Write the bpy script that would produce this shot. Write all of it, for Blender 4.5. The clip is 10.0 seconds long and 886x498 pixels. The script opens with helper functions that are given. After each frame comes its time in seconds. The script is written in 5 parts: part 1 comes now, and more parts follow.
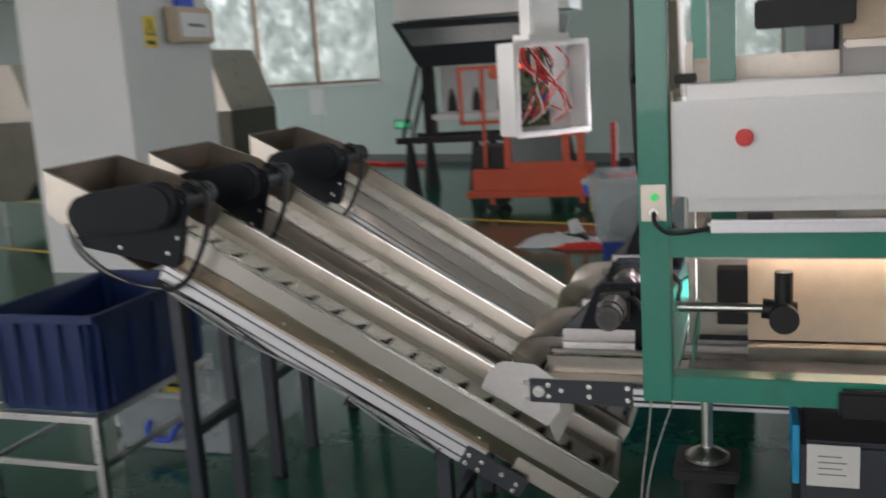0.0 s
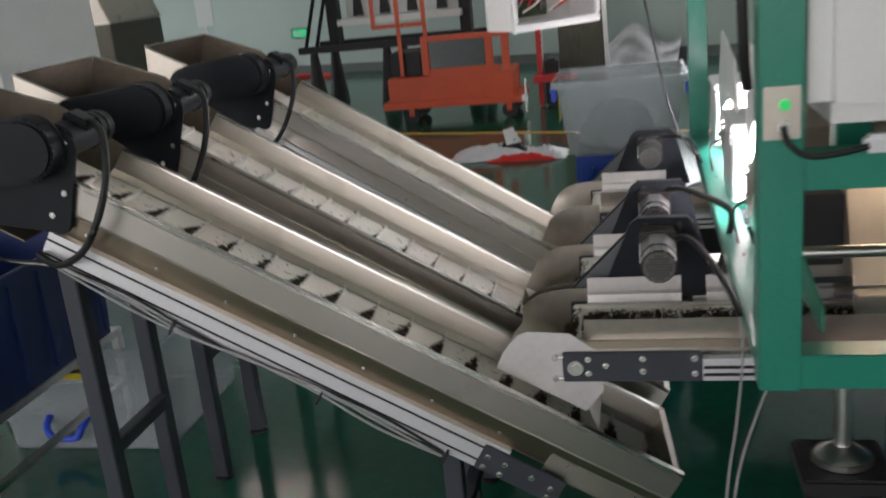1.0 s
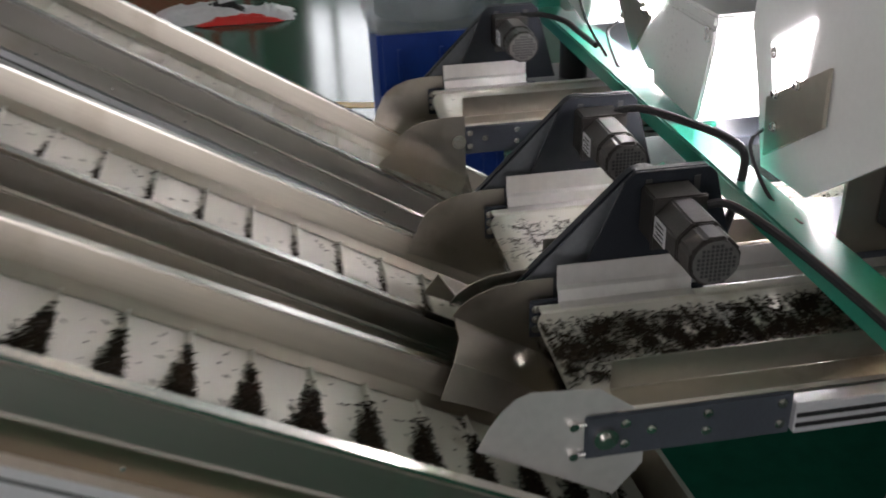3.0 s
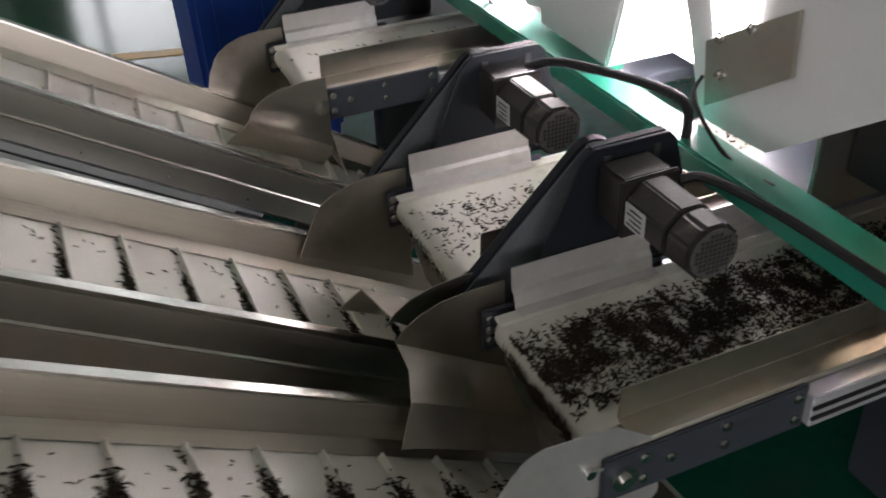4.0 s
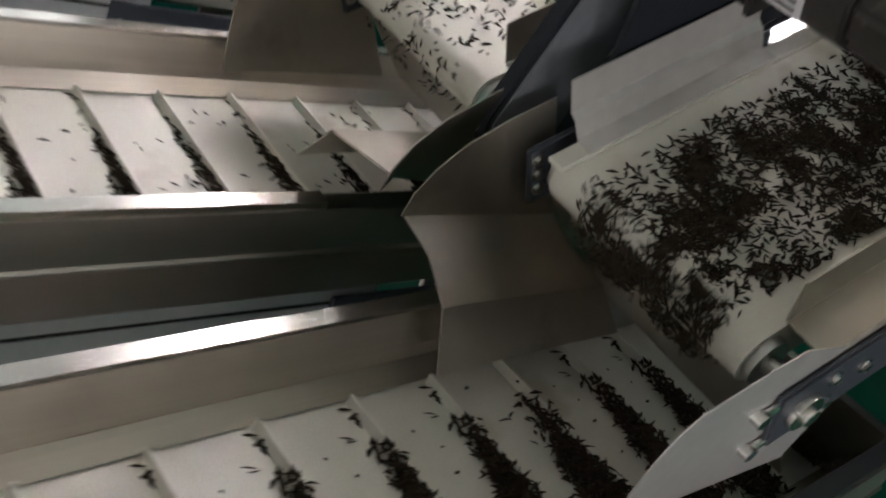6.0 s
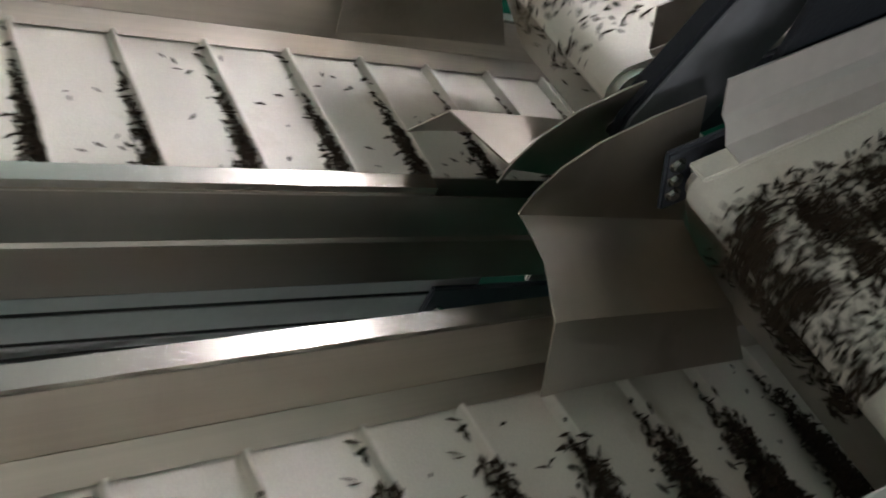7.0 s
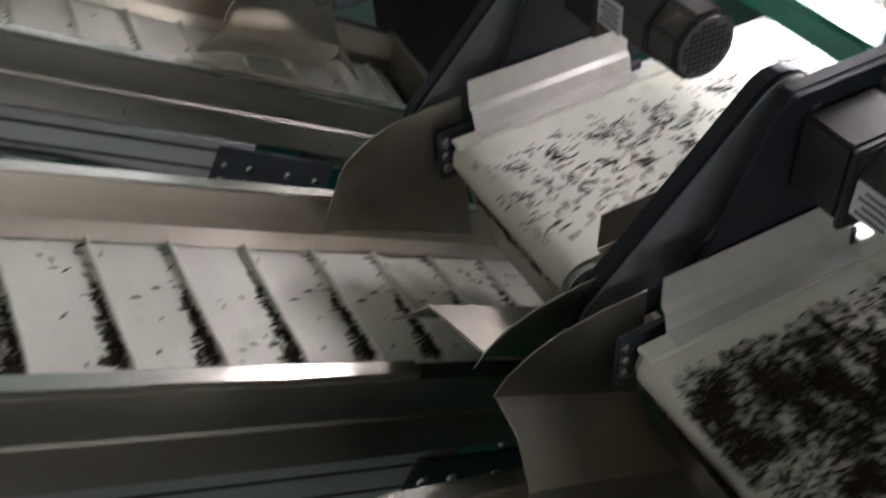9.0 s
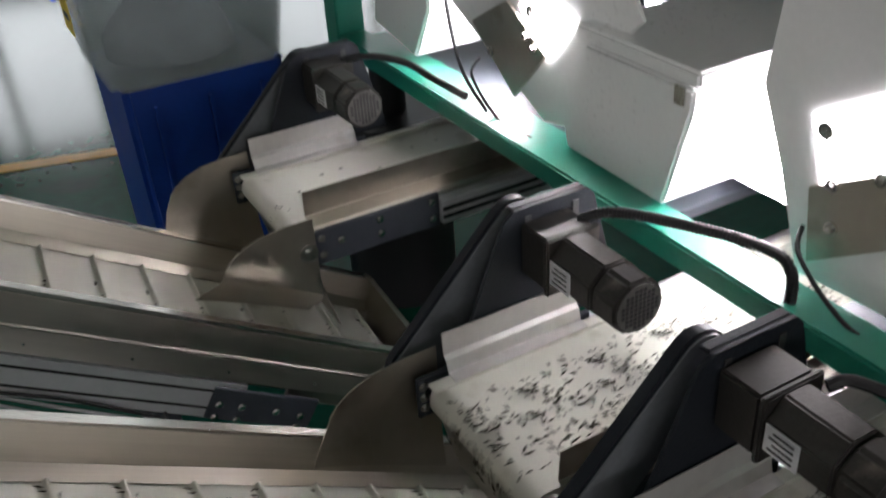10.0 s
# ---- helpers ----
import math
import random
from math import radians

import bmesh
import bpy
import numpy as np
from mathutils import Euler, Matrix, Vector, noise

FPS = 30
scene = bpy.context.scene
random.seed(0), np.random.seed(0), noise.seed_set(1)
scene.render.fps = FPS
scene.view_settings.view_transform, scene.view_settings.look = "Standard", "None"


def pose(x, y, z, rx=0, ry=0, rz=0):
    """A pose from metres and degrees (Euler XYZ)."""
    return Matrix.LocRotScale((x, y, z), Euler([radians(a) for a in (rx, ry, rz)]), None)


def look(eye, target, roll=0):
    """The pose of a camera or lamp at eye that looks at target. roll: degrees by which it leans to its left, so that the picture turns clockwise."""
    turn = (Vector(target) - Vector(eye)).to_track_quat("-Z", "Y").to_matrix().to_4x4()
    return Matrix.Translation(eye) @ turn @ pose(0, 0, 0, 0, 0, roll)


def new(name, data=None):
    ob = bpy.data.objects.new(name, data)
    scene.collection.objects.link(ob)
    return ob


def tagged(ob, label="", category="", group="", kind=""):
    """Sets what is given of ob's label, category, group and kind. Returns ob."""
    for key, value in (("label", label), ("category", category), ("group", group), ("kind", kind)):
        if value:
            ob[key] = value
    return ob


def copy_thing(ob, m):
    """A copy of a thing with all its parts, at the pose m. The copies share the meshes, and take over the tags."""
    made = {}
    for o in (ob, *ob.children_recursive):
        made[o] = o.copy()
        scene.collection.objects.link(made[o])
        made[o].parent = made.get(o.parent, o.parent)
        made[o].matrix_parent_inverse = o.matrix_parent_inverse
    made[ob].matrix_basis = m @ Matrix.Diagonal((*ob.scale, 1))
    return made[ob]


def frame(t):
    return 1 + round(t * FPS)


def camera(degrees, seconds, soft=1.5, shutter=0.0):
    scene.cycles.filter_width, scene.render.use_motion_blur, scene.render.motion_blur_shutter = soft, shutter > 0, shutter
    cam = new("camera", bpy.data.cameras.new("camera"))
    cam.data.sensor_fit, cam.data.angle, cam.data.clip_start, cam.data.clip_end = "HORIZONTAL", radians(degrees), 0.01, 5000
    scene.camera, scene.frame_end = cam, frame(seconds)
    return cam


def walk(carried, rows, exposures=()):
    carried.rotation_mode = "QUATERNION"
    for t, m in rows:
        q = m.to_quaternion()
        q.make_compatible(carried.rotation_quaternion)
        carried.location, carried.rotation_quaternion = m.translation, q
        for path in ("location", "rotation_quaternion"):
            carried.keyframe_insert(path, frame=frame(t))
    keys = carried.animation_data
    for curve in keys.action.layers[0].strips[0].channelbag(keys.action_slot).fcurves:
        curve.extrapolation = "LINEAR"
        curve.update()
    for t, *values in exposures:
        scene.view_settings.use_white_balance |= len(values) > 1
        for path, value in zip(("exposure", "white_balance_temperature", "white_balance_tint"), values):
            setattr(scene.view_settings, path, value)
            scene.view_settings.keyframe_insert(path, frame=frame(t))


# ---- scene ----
cam = camera(50.5, 10.0, soft=1.8, shutter=0.5)
PATH = [
    (0, (0.711, -3.424, 1.766), (0.087, -1.561, 1.392), -3.7),
    (0.5, (0.394, -3.051, 1.734), (-0.003, -1.151, 1.249), -3.3),
    (1, (0.201, -2.672, 1.698), (-0.219, -0.804, 1.122), -5.8),
    (1.5, (0.02, -2.325, 1.675), (-0.347, -0.501, 0.94), -3.9),
    (2, (-0.218, -2.073, 1.687), (-0.213, -0.235, 0.898), -5.0),
    (2.2, (-0.286, -1.98, 1.673), (-0.216, -0.163, 0.839), -4.4),
    (3.3, (-0.455, -1.392, 1.641), (-0.078, 0.323, 0.683), -3.7),
    (3.5, (-0.499, -1.295, 1.644), (-0.003, 0.367, 0.649), -5.4),
    (3.9, (-0.557, -1.17, 1.655), (0.088, 0.38, 0.568), -2.6),
    (4.5, (-0.476, -0.996, 1.573), (0.066, 0.535, 0.405), -5.1),
    (5, (-0.409, -0.87, 1.538), (0.038, 0.601, 0.259), -7.2),
    (5.5, (-0.46, -0.722, 1.45), (0.202, 0.562, 0.067), -4.3),
    (6, (-0.453, -0.609, 1.417), (0.151, 0.52, -0.119), -5.2),
    (6.2, (-0.433, -0.583, 1.385), (0.099, 0.555, -0.171), -5.2),
    (7.3, (-0.425, -0.497, 1.375), (-0.049, 0.658, -0.214), -7.3),
    (7.5, (-0.42, -0.493, 1.385), (-0.051, 0.697, -0.18), -7.3),
    (8, (-0.401, -0.496, 1.422), (-0.069, 0.773, -0.088), -8.9),
    (8.5, (-0.441, -0.525, 1.469), (-0.006, 0.784, 0.021), -6.6),
    (9, (-0.462, -0.56, 1.52), (0.114, 0.755, 0.128), -5.5),
    (9.5, (-0.507, -0.586, 1.649), (0.214, 0.806, 0.407), -6.0),
    (9.7, (-0.506, -0.61, 1.675), (0.255, 0.831, 0.515), -5.6),
    (10, (-0.534, -0.67, 1.688), (0.263, 0.839, 0.644), -3.9),
]
walk(cam, [(t, look(eye, target, roll)) for t, eye, target, roll in PATH],
     exposures=[(0, 0.30, 6550, 19), (0.6, 0.38, 6550, 19), (2.2, 0.40, 6550, 18), (3.5, 0.10, 6600, 20), (5.0, 0.05, 6600, 20), (6.2, 0.66, 6600, 19), (7.4, 0.54, 6500, 17), (8.4, 0.10, 6450, 17), (9.0, 0.04, 6450, 17), (10, -0.12, 6500, 17)])

# ---------------------------------------------------------------- light
world = bpy.data.worlds.new("world")
scene.world = world
world.use_nodes = True
_wn = world.node_tree
_sky = _wn.nodes.new("ShaderNodeTexSky")
_sky.sky_type, _sky.sun_disc = "NISHITA", False
_sky.sun_elevation, _sky.sun_rotation = radians(35), radians(300)
_wn.links.new(_sky.outputs[0], _wn.nodes["Background"].inputs[0])
_wn.nodes["Background"].inputs[1].default_value = 0.1


def area_lamp(name, m, sx, sy, watts, color=(1, 1, 1)):
    d = bpy.data.lights.new(name, "AREA")
    d.shape, d.size, d.size_y, d.energy, d.color = "RECTANGLE", sx, sy, watts, color
    ob = new(name, d)
    ob.matrix_world = m
    return ob


# the hall is turned a little against the machines
HALL = Matrix.Translation((-1.3, 13.0, 0)) @ Matrix.Rotation(radians(-15.6), 4, "Z")
WX0, WX1, WY0, CEIL = -17.0, 13.0, -24.0, 4.2
TUBE_GLOW = 15.0
# added fill lamps out of view; the first two brighten the white front cover
FILL_LAMPS = [(3.2, -3.2), (5.4, -3.2), (-1.0, -0.2), (1.2, -3.2), (-1.2, 3.6), (-3.6, -2.6), (-5.5, 1.0), (1.4, 6.6), (-4.0, 6.5), (-7.0, 9.0)]

# ---------------------------------------------------------------- materials


def mat(name, color, rough=0.5, metal=0.0, spread=0.08, grain=60.0, blotch=3.0, bump=0.1, stretch=None,
        coat=0.0, glow=0.0, rough_var=0.1, island=0.0, alpha=1.0, trans=0.0, spec=0.5, dirt=None):
    """A two-scale procedural surface: fine grain and broad blotches in colour, gloss and relief."""
    m = bpy.data.materials.new(name)
    m.use_nodes = True
    nt = m.node_tree
    N, Lk = nt.nodes, nt.links
    b = N["Principled BSDF"]
    tc = N.new("ShaderNodeTexCoord")
    mp = N.new("ShaderNodeMapping")
    Lk.new(tc.outputs["Object"], mp.inputs[0])
    if stretch:
        mp.inputs["Scale"].default_value = stretch
    n1, n2 = N.new("ShaderNodeTexNoise"), N.new("ShaderNodeTexNoise")
    n1.inputs["Scale"].default_value, n2.inputs["Scale"].default_value = grain, blotch
    n1.inputs["Detail"].default_value = n2.inputs["Detail"].default_value = 4
    Lk.new(mp.outputs[0], n1.inputs["Vector"])
    Lk.new(tc.outputs["Object"], n2.inputs["Vector"])
    add = N.new("ShaderNodeMath")
    add.operation = "ADD"
    Lk.new(n1.outputs[0], add.inputs[0])
    Lk.new(n2.outputs[0], add.inputs[1])
    val = add.outputs[0]
    if island:
        gi = N.new("ShaderNodeNewGeometry")
        mm = N.new("ShaderNodeMath")
        mm.operation = "MULTIPLY_ADD"
        mm.inputs[1].default_value = island
        Lk.new(gi.outputs["Random Per Island"], mm.inputs[0])
        Lk.new(val, mm.inputs[2])
        val = mm.outputs[0]
    ramp = N.new("ShaderNodeValToRGB")
    c = np.array(color)
    ramp.color_ramp.elements[0].position, ramp.color_ramp.elements[1].position = 0.25, 0.75
    ramp.color_ramp.elements[0].color = (*np.clip(c * (1 - spread * 2), 0, 1), 1)
    ramp.color_ramp.elements[1].color = (*np.clip(c * (1 + spread * 2), 0, 1), 1)
    half = N.new("ShaderNodeMath")
    half.operation = "MULTIPLY"
    half.inputs[1].default_value = 0.5
    Lk.new(val, half.inputs[0])
    Lk.new(half.outputs[0], ramp.inputs[0])
    col = ramp.outputs[0]
    if dirt:
        n3 = N.new("ShaderNodeTexNoise")
        n3.inputs["Scale"].default_value, n3.inputs["Detail"].default_value = dirt[1], 8
        Lk.new(tc.outputs["Object"], n3.inputs["Vector"])
        r3 = N.new("ShaderNodeValToRGB")
        r3.color_ramp.elements[0].position, r3.color_ramp.elements[1].position = dirt[2], dirt[2] + 0.12
        Lk.new(n3.outputs[0], r3.inputs[0])
        mx = N.new("ShaderNodeMixRGB")
        mx.inputs[2].default_value = (*dirt[0], 1)
        Lk.new(r3.outputs[0], mx.inputs[0])
        Lk.new(col, mx.inputs[1])
        col = mx.outputs[0]
    Lk.new(col, b.inputs["Base Color"])
    rr = N.new("ShaderNodeMapRange")
    rr.inputs["To Min"].default_value, rr.inputs["To Max"].default_value = max(0.02, rough - rough_var), min(1, rough + rough_var)
    Lk.new(half.outputs[0], rr.inputs[0])
    Lk.new(rr.outputs[0], b.inputs["Roughness"])
    b.inputs["Metallic"].default_value = metal
    b.inputs["Specular IOR Level"].default_value = spec
    b.inputs["Coat Weight"].default_value = coat
    b.inputs["Transmission Weight"].default_value = trans
    b.inputs["Alpha"].default_value = alpha
    if bump:
        bp = N.new("ShaderNodeBump")
        bp.inputs["Strength"].default_value, bp.inputs["Distance"].default_value = bump, 0.002
        Lk.new(n1.outputs[0], bp.inputs["Height"])
        Lk.new(bp.outputs[0], b.inputs["Normal"])
    if glow:
        b.inputs["Emission Color"].default_value = (*color, 1)
        b.inputs["Emission Strength"].default_value = glow
    return m


STEEL = mat("brushed_steel", (0.56, 0.51, 0.44), 0.42, 1.0, 0.06, 4, 5, 0.0, (0.5, 50, 50), rough_var=0.09, dirt=((0.42, 0.37, 0.30), 4.0, 0.56))
STEEL_SKIRT = mat("satin_steel_skirt", (0.56, 0.52, 0.47), 0.34, 1.0, 0.03, 4, 5, 0.0, (0.5, 50, 50), rough_var=0.05, dirt=((0.46, 0.41, 0.34), 4.0, 0.6))
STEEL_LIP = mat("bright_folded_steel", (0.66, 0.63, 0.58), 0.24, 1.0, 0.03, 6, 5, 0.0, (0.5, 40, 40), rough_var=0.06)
# skirt steel with a tan reflection and its darker tone put into the colour
STEEL_LOWER = mat("warm_reflection_steel", (0.50, 0.40, 0.30), 0.33, 1.0, 0.05, 4, 3, 0.0, (0.5, 50, 50), rough_var=0.08, dirt=((0.36, 0.29, 0.22), 3.0, 0.58))
STEEL_DULL = mat("dull_steel_sheet", (0.50, 0.46, 0.40), 0.38, 1.0, 0.05, 40, 6, 0.03, rough_var=0.1, dirt=((0.36, 0.31, 0.25), 7.0, 0.60))
BROWN_STEEL = mat("dark_brown_steel", (0.20, 0.165, 0.13), 0.5, 0.6, 0.12, 30, 6, 0.1)
WIRE = mat("grey_wire_sheath", (0.38, 0.38, 0.38), 0.5, 0.0, 0.05)
GUARD = mat("satin_steel_guard", (0.70, 0.68, 0.66), 0.46, 0.75, 0.05, 60, 6, 0.05, dirt=((0.55, 0.52, 0.48), 6.0, 0.62))
STEEL_TUBE = mat("stainless_tube", (0.58, 0.57, 0.55), 0.3, 1.0, 0.05, 50, 6, 0.05)
ALU = mat("anodised_aluminium", (0.78, 0.78, 0.80), 0.45, 0.6, 0.04, 90, 5, 0.05)
DARK = mat("charcoal_powder_coat", (0.014, 0.017, 0.022), 0.5, 0.0, 0.12, 220, 5, 0.25, spec=0.2, dirt=((0.045, 0.043, 0.041), 14, 0.70))
DARK_PLATE = mat("slate_painted_plate", (0.045, 0.052, 0.065), 0.5, 0.0, 0.1, 200, 5, 0.2)
BLACK = mat("black_rubber", (0.012, 0.012, 0.013), 0.55, 0.0, 0.15, 120, 8, 0.2)
MOTOR = mat("motor_grey_casting", (0.05, 0.046, 0.042), 0.38, 0.5, 0.12, 150, 9, 0.2, dirt=((0.15, 0.13, 0.11), 20, 0.64))
FANM = mat("pale_fan_grille", (0.13, 0.125, 0.12), 0.45, 0.4, 0.1, 120, 9, 0.1)
# paler than the charcoal cover: light along its edge put into the colour
SLATE_LIT = mat("edge_lit_slate", (0.13, 0.14, 0.15), 0.42, 0.0, 0.12, 80, 8, 0.1, dirt=((0.26, 0.26, 0.26), 12, 0.66))
BOLT = mat("zinc_bolt", (0.7, 0.69, 0.66), 0.25, 1.0, 0.05, 60, 8, 0.0)
BELT = mat("white_belt", (0.72, 0.70, 0.63), 0.5, 0.0, 0.05, 350, 7, 0.15, dirt=((0.50, 0.46, 0.37), 7.0, 0.62))
CLEAT = mat("white_cleat", (0.74, 0.72, 0.66), 0.5, 0.0, 0.04, 200, 8, 0.1)
TEA = mat("dry_black_tea", (0.022, 0.016, 0.010), 0.65, 0.0, 0.35, 300, 30, 0.3, island=1.0, spec=0.15)
GREEN = mat("green_machine_paint", (0.012, 0.24, 0.165), 0.33, 0.0, 0.06, 120, 3, 0.1, coat=0.2, dirt=((0.03, 0.16, 0.12), 5, 0.68))
FLOOR = mat("green_epoxy_floor", (0.006, 0.088, 0.052), 0.13, 0.0, 0.14, 18, 0.7, 0.02, rough_var=0.06, spec=0.36, dirt=((0.02, 0.075, 0.055), 2.2, 0.6))
YELLOW = mat("yellow_floor_paint", (0.75, 0.40, 0.05), 0.35, 0.0, 0.1, 30, 2, 0.05)
WALLP = mat("pale_mint_wall_paint", (0.56, 0.66, 0.62), 0.5, 0.0, 0.03, 40, 0.6, 0.1)
WALLW = mat("white_wall_paint", (0.78, 0.79, 0.78), 0.6, 0.0, 0.03, 40, 0.8, 0.1)
SKIRT = mat("grey_skirting", (0.16, 0.18, 0.18), 0.5, 0.0, 0.1, 40, 2, 0.1)
CEILM = mat("white_ceiling", (0.75, 0.75, 0.74), 0.8, 0.0, 0.03, 20, 1, 0.1)
WHITE = mat("white_enamel", (0.84, 0.84, 0.83), 0.3, 0.0, 0.02, 90, 1.5, 0.01, coat=0.2)
CREAM = mat("beige_panel", (0.62, 0.50, 0.38), 0.45, 0.0, 0.05, 60, 3, 0.1)
# crate blue twice: lit for the far crate, shade darkened in for the near one
BLUE_LIT = mat("lit_blue_crate_plastic", (0.006, 0.050, 0.32), 0.45, 0.0, 0.1, 60, 5, 0.1)
BLUE_SHADED = mat("shaded_blue_crate_plastic", (0.005, 0.023, 0.11), 0.45, 0.0, 0.1, 60, 5, 0.1, dirt=((0.05, 0.07, 0.22), 6, 0.66))
BLUE_BRIGHT = mat("bright_blue_plastic", (0.03, 0.10, 0.75), 0.4, 0.0, 0.05)
CYAN = mat("light_blue_box", (0.02, 0.42, 0.75), 0.45, 0.0, 0.05)
CLEAR = mat("clear_plastic", (0.50, 0.56, 0.58), 0.22, 0.0, 0.03, 20, 3, 0.05, alpha=0.36)
GREYCON = mat("grey_contents", (0.20, 0.22, 0.25), 0.8, 0.0, 0.2, 25, 6, 0.5)
ORANGE = mat("orange_lift_paint", (0.70, 0.085, 0.02), 0.4, 0.0, 0.08, 60, 3, 0.1, dirt=((0.30, 0.07, 0.03), 5, 0.66))
RED = mat("red_plastic", (0.72, 0.03, 0.025), 0.35, 0.0, 0.06)
PAPER = mat("white_paper", (0.82, 0.81, 0.77), 0.8, 0.0, 0.02, 60, 6, 0.1)
SIGNY = mat("yellow_sign", (0.85, 0.62, 0.02), 0.45, 0.0, 0.04)
INK = mat("dark_print", (0.03, 0.03, 0.03), 0.6, 0.0, 0.05)
LIME = mat("green_button", (0.01, 0.45, 0.10), 0.3, 0.0, 0.03, glow=0.6)
EXITM = mat("lit_exit_sign", (0.02, 0.55, 0.22), 0.4, 0.0, 0.03, glow=0.5)
LEDM = mat("led_light_panel", (1.0, 0.98, 1.0), 0.5, 0.0, 0.0, glow=42.0, bump=0)
LEDW = mat("lamp_window_glow", (1.0, 0.98, 1.0), 0.5, 0.0, 0.0, glow=14.0, bump=0)
LEDC = mat("open_lamp_glow", (1.0, 0.98, 0.98), 0.5, 0.0, 0.0, glow=105.0, bump=0)
WARMT = mat("warm_lamp_tube", (1.0, 0.86, 0.68), 0.5, 0.0, 0.0, glow=24.0, bump=0)
LAMPM = mat("small_red_indicator", (1.0, 0.10, 0.03), 0.4, 0.0, 0.0, glow=3.0, bump=0)
COPPER = mat("circuit_board", (0.10, 0.14, 0.08), 0.5, 0.0, 0.3, 80, 20, 0.3)
SMOKED = mat("smoked_panel", (0.10, 0.12, 0.12), 0.2, 0.0, 0.1, 20, 2, 0.02)
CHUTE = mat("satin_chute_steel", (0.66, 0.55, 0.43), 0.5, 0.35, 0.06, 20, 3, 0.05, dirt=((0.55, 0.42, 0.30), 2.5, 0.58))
BRASS = mat("brass_fitting", (0.75, 0.50, 0.20), 0.25, 1.0, 0.05)
FOIL = mat("wrinkled_bag_film", (0.75, 0.74, 0.76), 0.3, 0.0, 0.08, 25, 10, 0.8)
GLASS = mat("window_glass", (0.85, 0.90, 0.90), 0.05, 0.0, 0.01, 10, 2, 0.0, alpha=0.18)
FRAMEM = mat("bronze_window_frame", (0.10, 0.075, 0.05), 0.4, 0.6, 0.1)
DUCT = mat("dark_duct_steel", (0.13, 0.125, 0.10), 0.45, 0.8, 0.15, 8, 1.5, 0.1, (6, 6, 1))


def backdrop_material():
    m = bpy.data.materials.new("garden_backdrop")
    m.use_nodes = True
    nt = m.node_tree
    b = nt.nodes["Principled BSDF"]
    tc = nt.nodes.new("ShaderNodeTexCoord")
    n = nt.nodes.new("ShaderNodeTexNoise")
    n.inputs["Scale"].default_value, n.inputs["Detail"].default_value = 1.6, 10
    n.inputs["Roughness"].default_value = 0.75
    nt.links.new(tc.outputs["Object"], n.inputs["Vector"])
    r = nt.nodes.new("ShaderNodeValToRGB")
    e = r.color_ramp.elements
    e[0].position, e[0].color = 0.40, (0.03, 0.05, 0.04, 1)
    e[1].position, e[1].color = 0.66, (0.80, 0.88, 0.86, 1)
    k = e.new(0.52)
    k.color = (0.17, 0.22, 0.17, 1)
    nt.links.new(n.outputs[0], r.inputs[0])
    nt.links.new(r.outputs[0], b.inputs["Emission Color"])
    b.inputs["Emission Strength"].default_value = 1.25
    b.inputs["Base Color"].default_value = (0.05, 0.07, 0.05, 1)
    return m


GARDEN = backdrop_material()

# ---------------------------------------------------------------- mesh helpers


def mesh_object(name, bm, material, smooth=True):
    me = bpy.data.meshes.new(name)
    bmesh.ops.recalc_face_normals(bm, faces=bm.faces)
    bm.to_mesh(me)
    bm.free()
    me.materials.append(material)
    if smooth:
        me.shade_smooth()
        me.set_sharp_from_angle(angle=radians(35))
    return new(name, me)


def part(name, bm, material, parent, label="", m=None):
    """One mesh under a thing or a part; the mesh is given in world space (moved by m first)."""
    if m is not None:
        bmesh.ops.transform(bm, matrix=m, verts=bm.verts)
    inv = world_of(parent).inverted()
    bmesh.ops.transform(bm, matrix=inv, verts=bm.verts)
    ob = mesh_object(name, bm, material)
    ob.parent = parent
    if label:
        tagged(ob, label)
    return ob


def world_of(ob):
    m = ob.matrix_basis.copy()
    p = ob.parent
    while p:
        m = p.matrix_basis @ m
        p = p.parent
    return m


def root(name, m, label, category, group="", kind=""):
    ob = new(name)
    ob.empty_display_size = 0.05
    ob.matrix_basis = m if isinstance(m, Matrix) else Matrix.Translation(m)
    return tagged(ob, label, category, group, kind)


def setting(name, bm, material, label, category, m=None):
    if m is not None:
        bmesh.ops.transform(bm, matrix=m, verts=bm.verts)
    return tagged(mesh_object(name, bm, material), label, category, kind="structure")


def thing(name, bm, material, label, category, base):
    """A one-mesh thing, its mesh given in world space, with its origin at base."""
    bmesh.ops.translate(bm, vec=-Vector(base), verts=bm.verts)
    ob = mesh_object(name, bm, material)
    ob.location = base
    return tagged(ob, label, category)


def join(*bms):
    out = bmesh.new()
    for b in bms:
        me = bpy.data.meshes.new("tmp")
        b.to_mesh(me)
        b.free()
        out.from_mesh(me)
        bpy.data.meshes.remove(me)
    return out


def box(x0, x1, y0, y1, z0, z1, bevel=0.0, seg=2):
    bm = bmesh.new()
    bmesh.ops.create_cube(bm, size=1)
    bmesh.ops.scale(bm, vec=(x1 - x0, y1 - y0, z1 - z0), verts=bm.verts)
    bmesh.ops.translate(bm, vec=((x0 + x1) / 2, (y0 + y1) / 2, (z0 + z1) / 2), verts=bm.verts)
    if bevel:
        bmesh.ops.bevel(bm, geom=bm.edges[:], offset=bevel, segments=seg, affect="EDGES")
    return bm


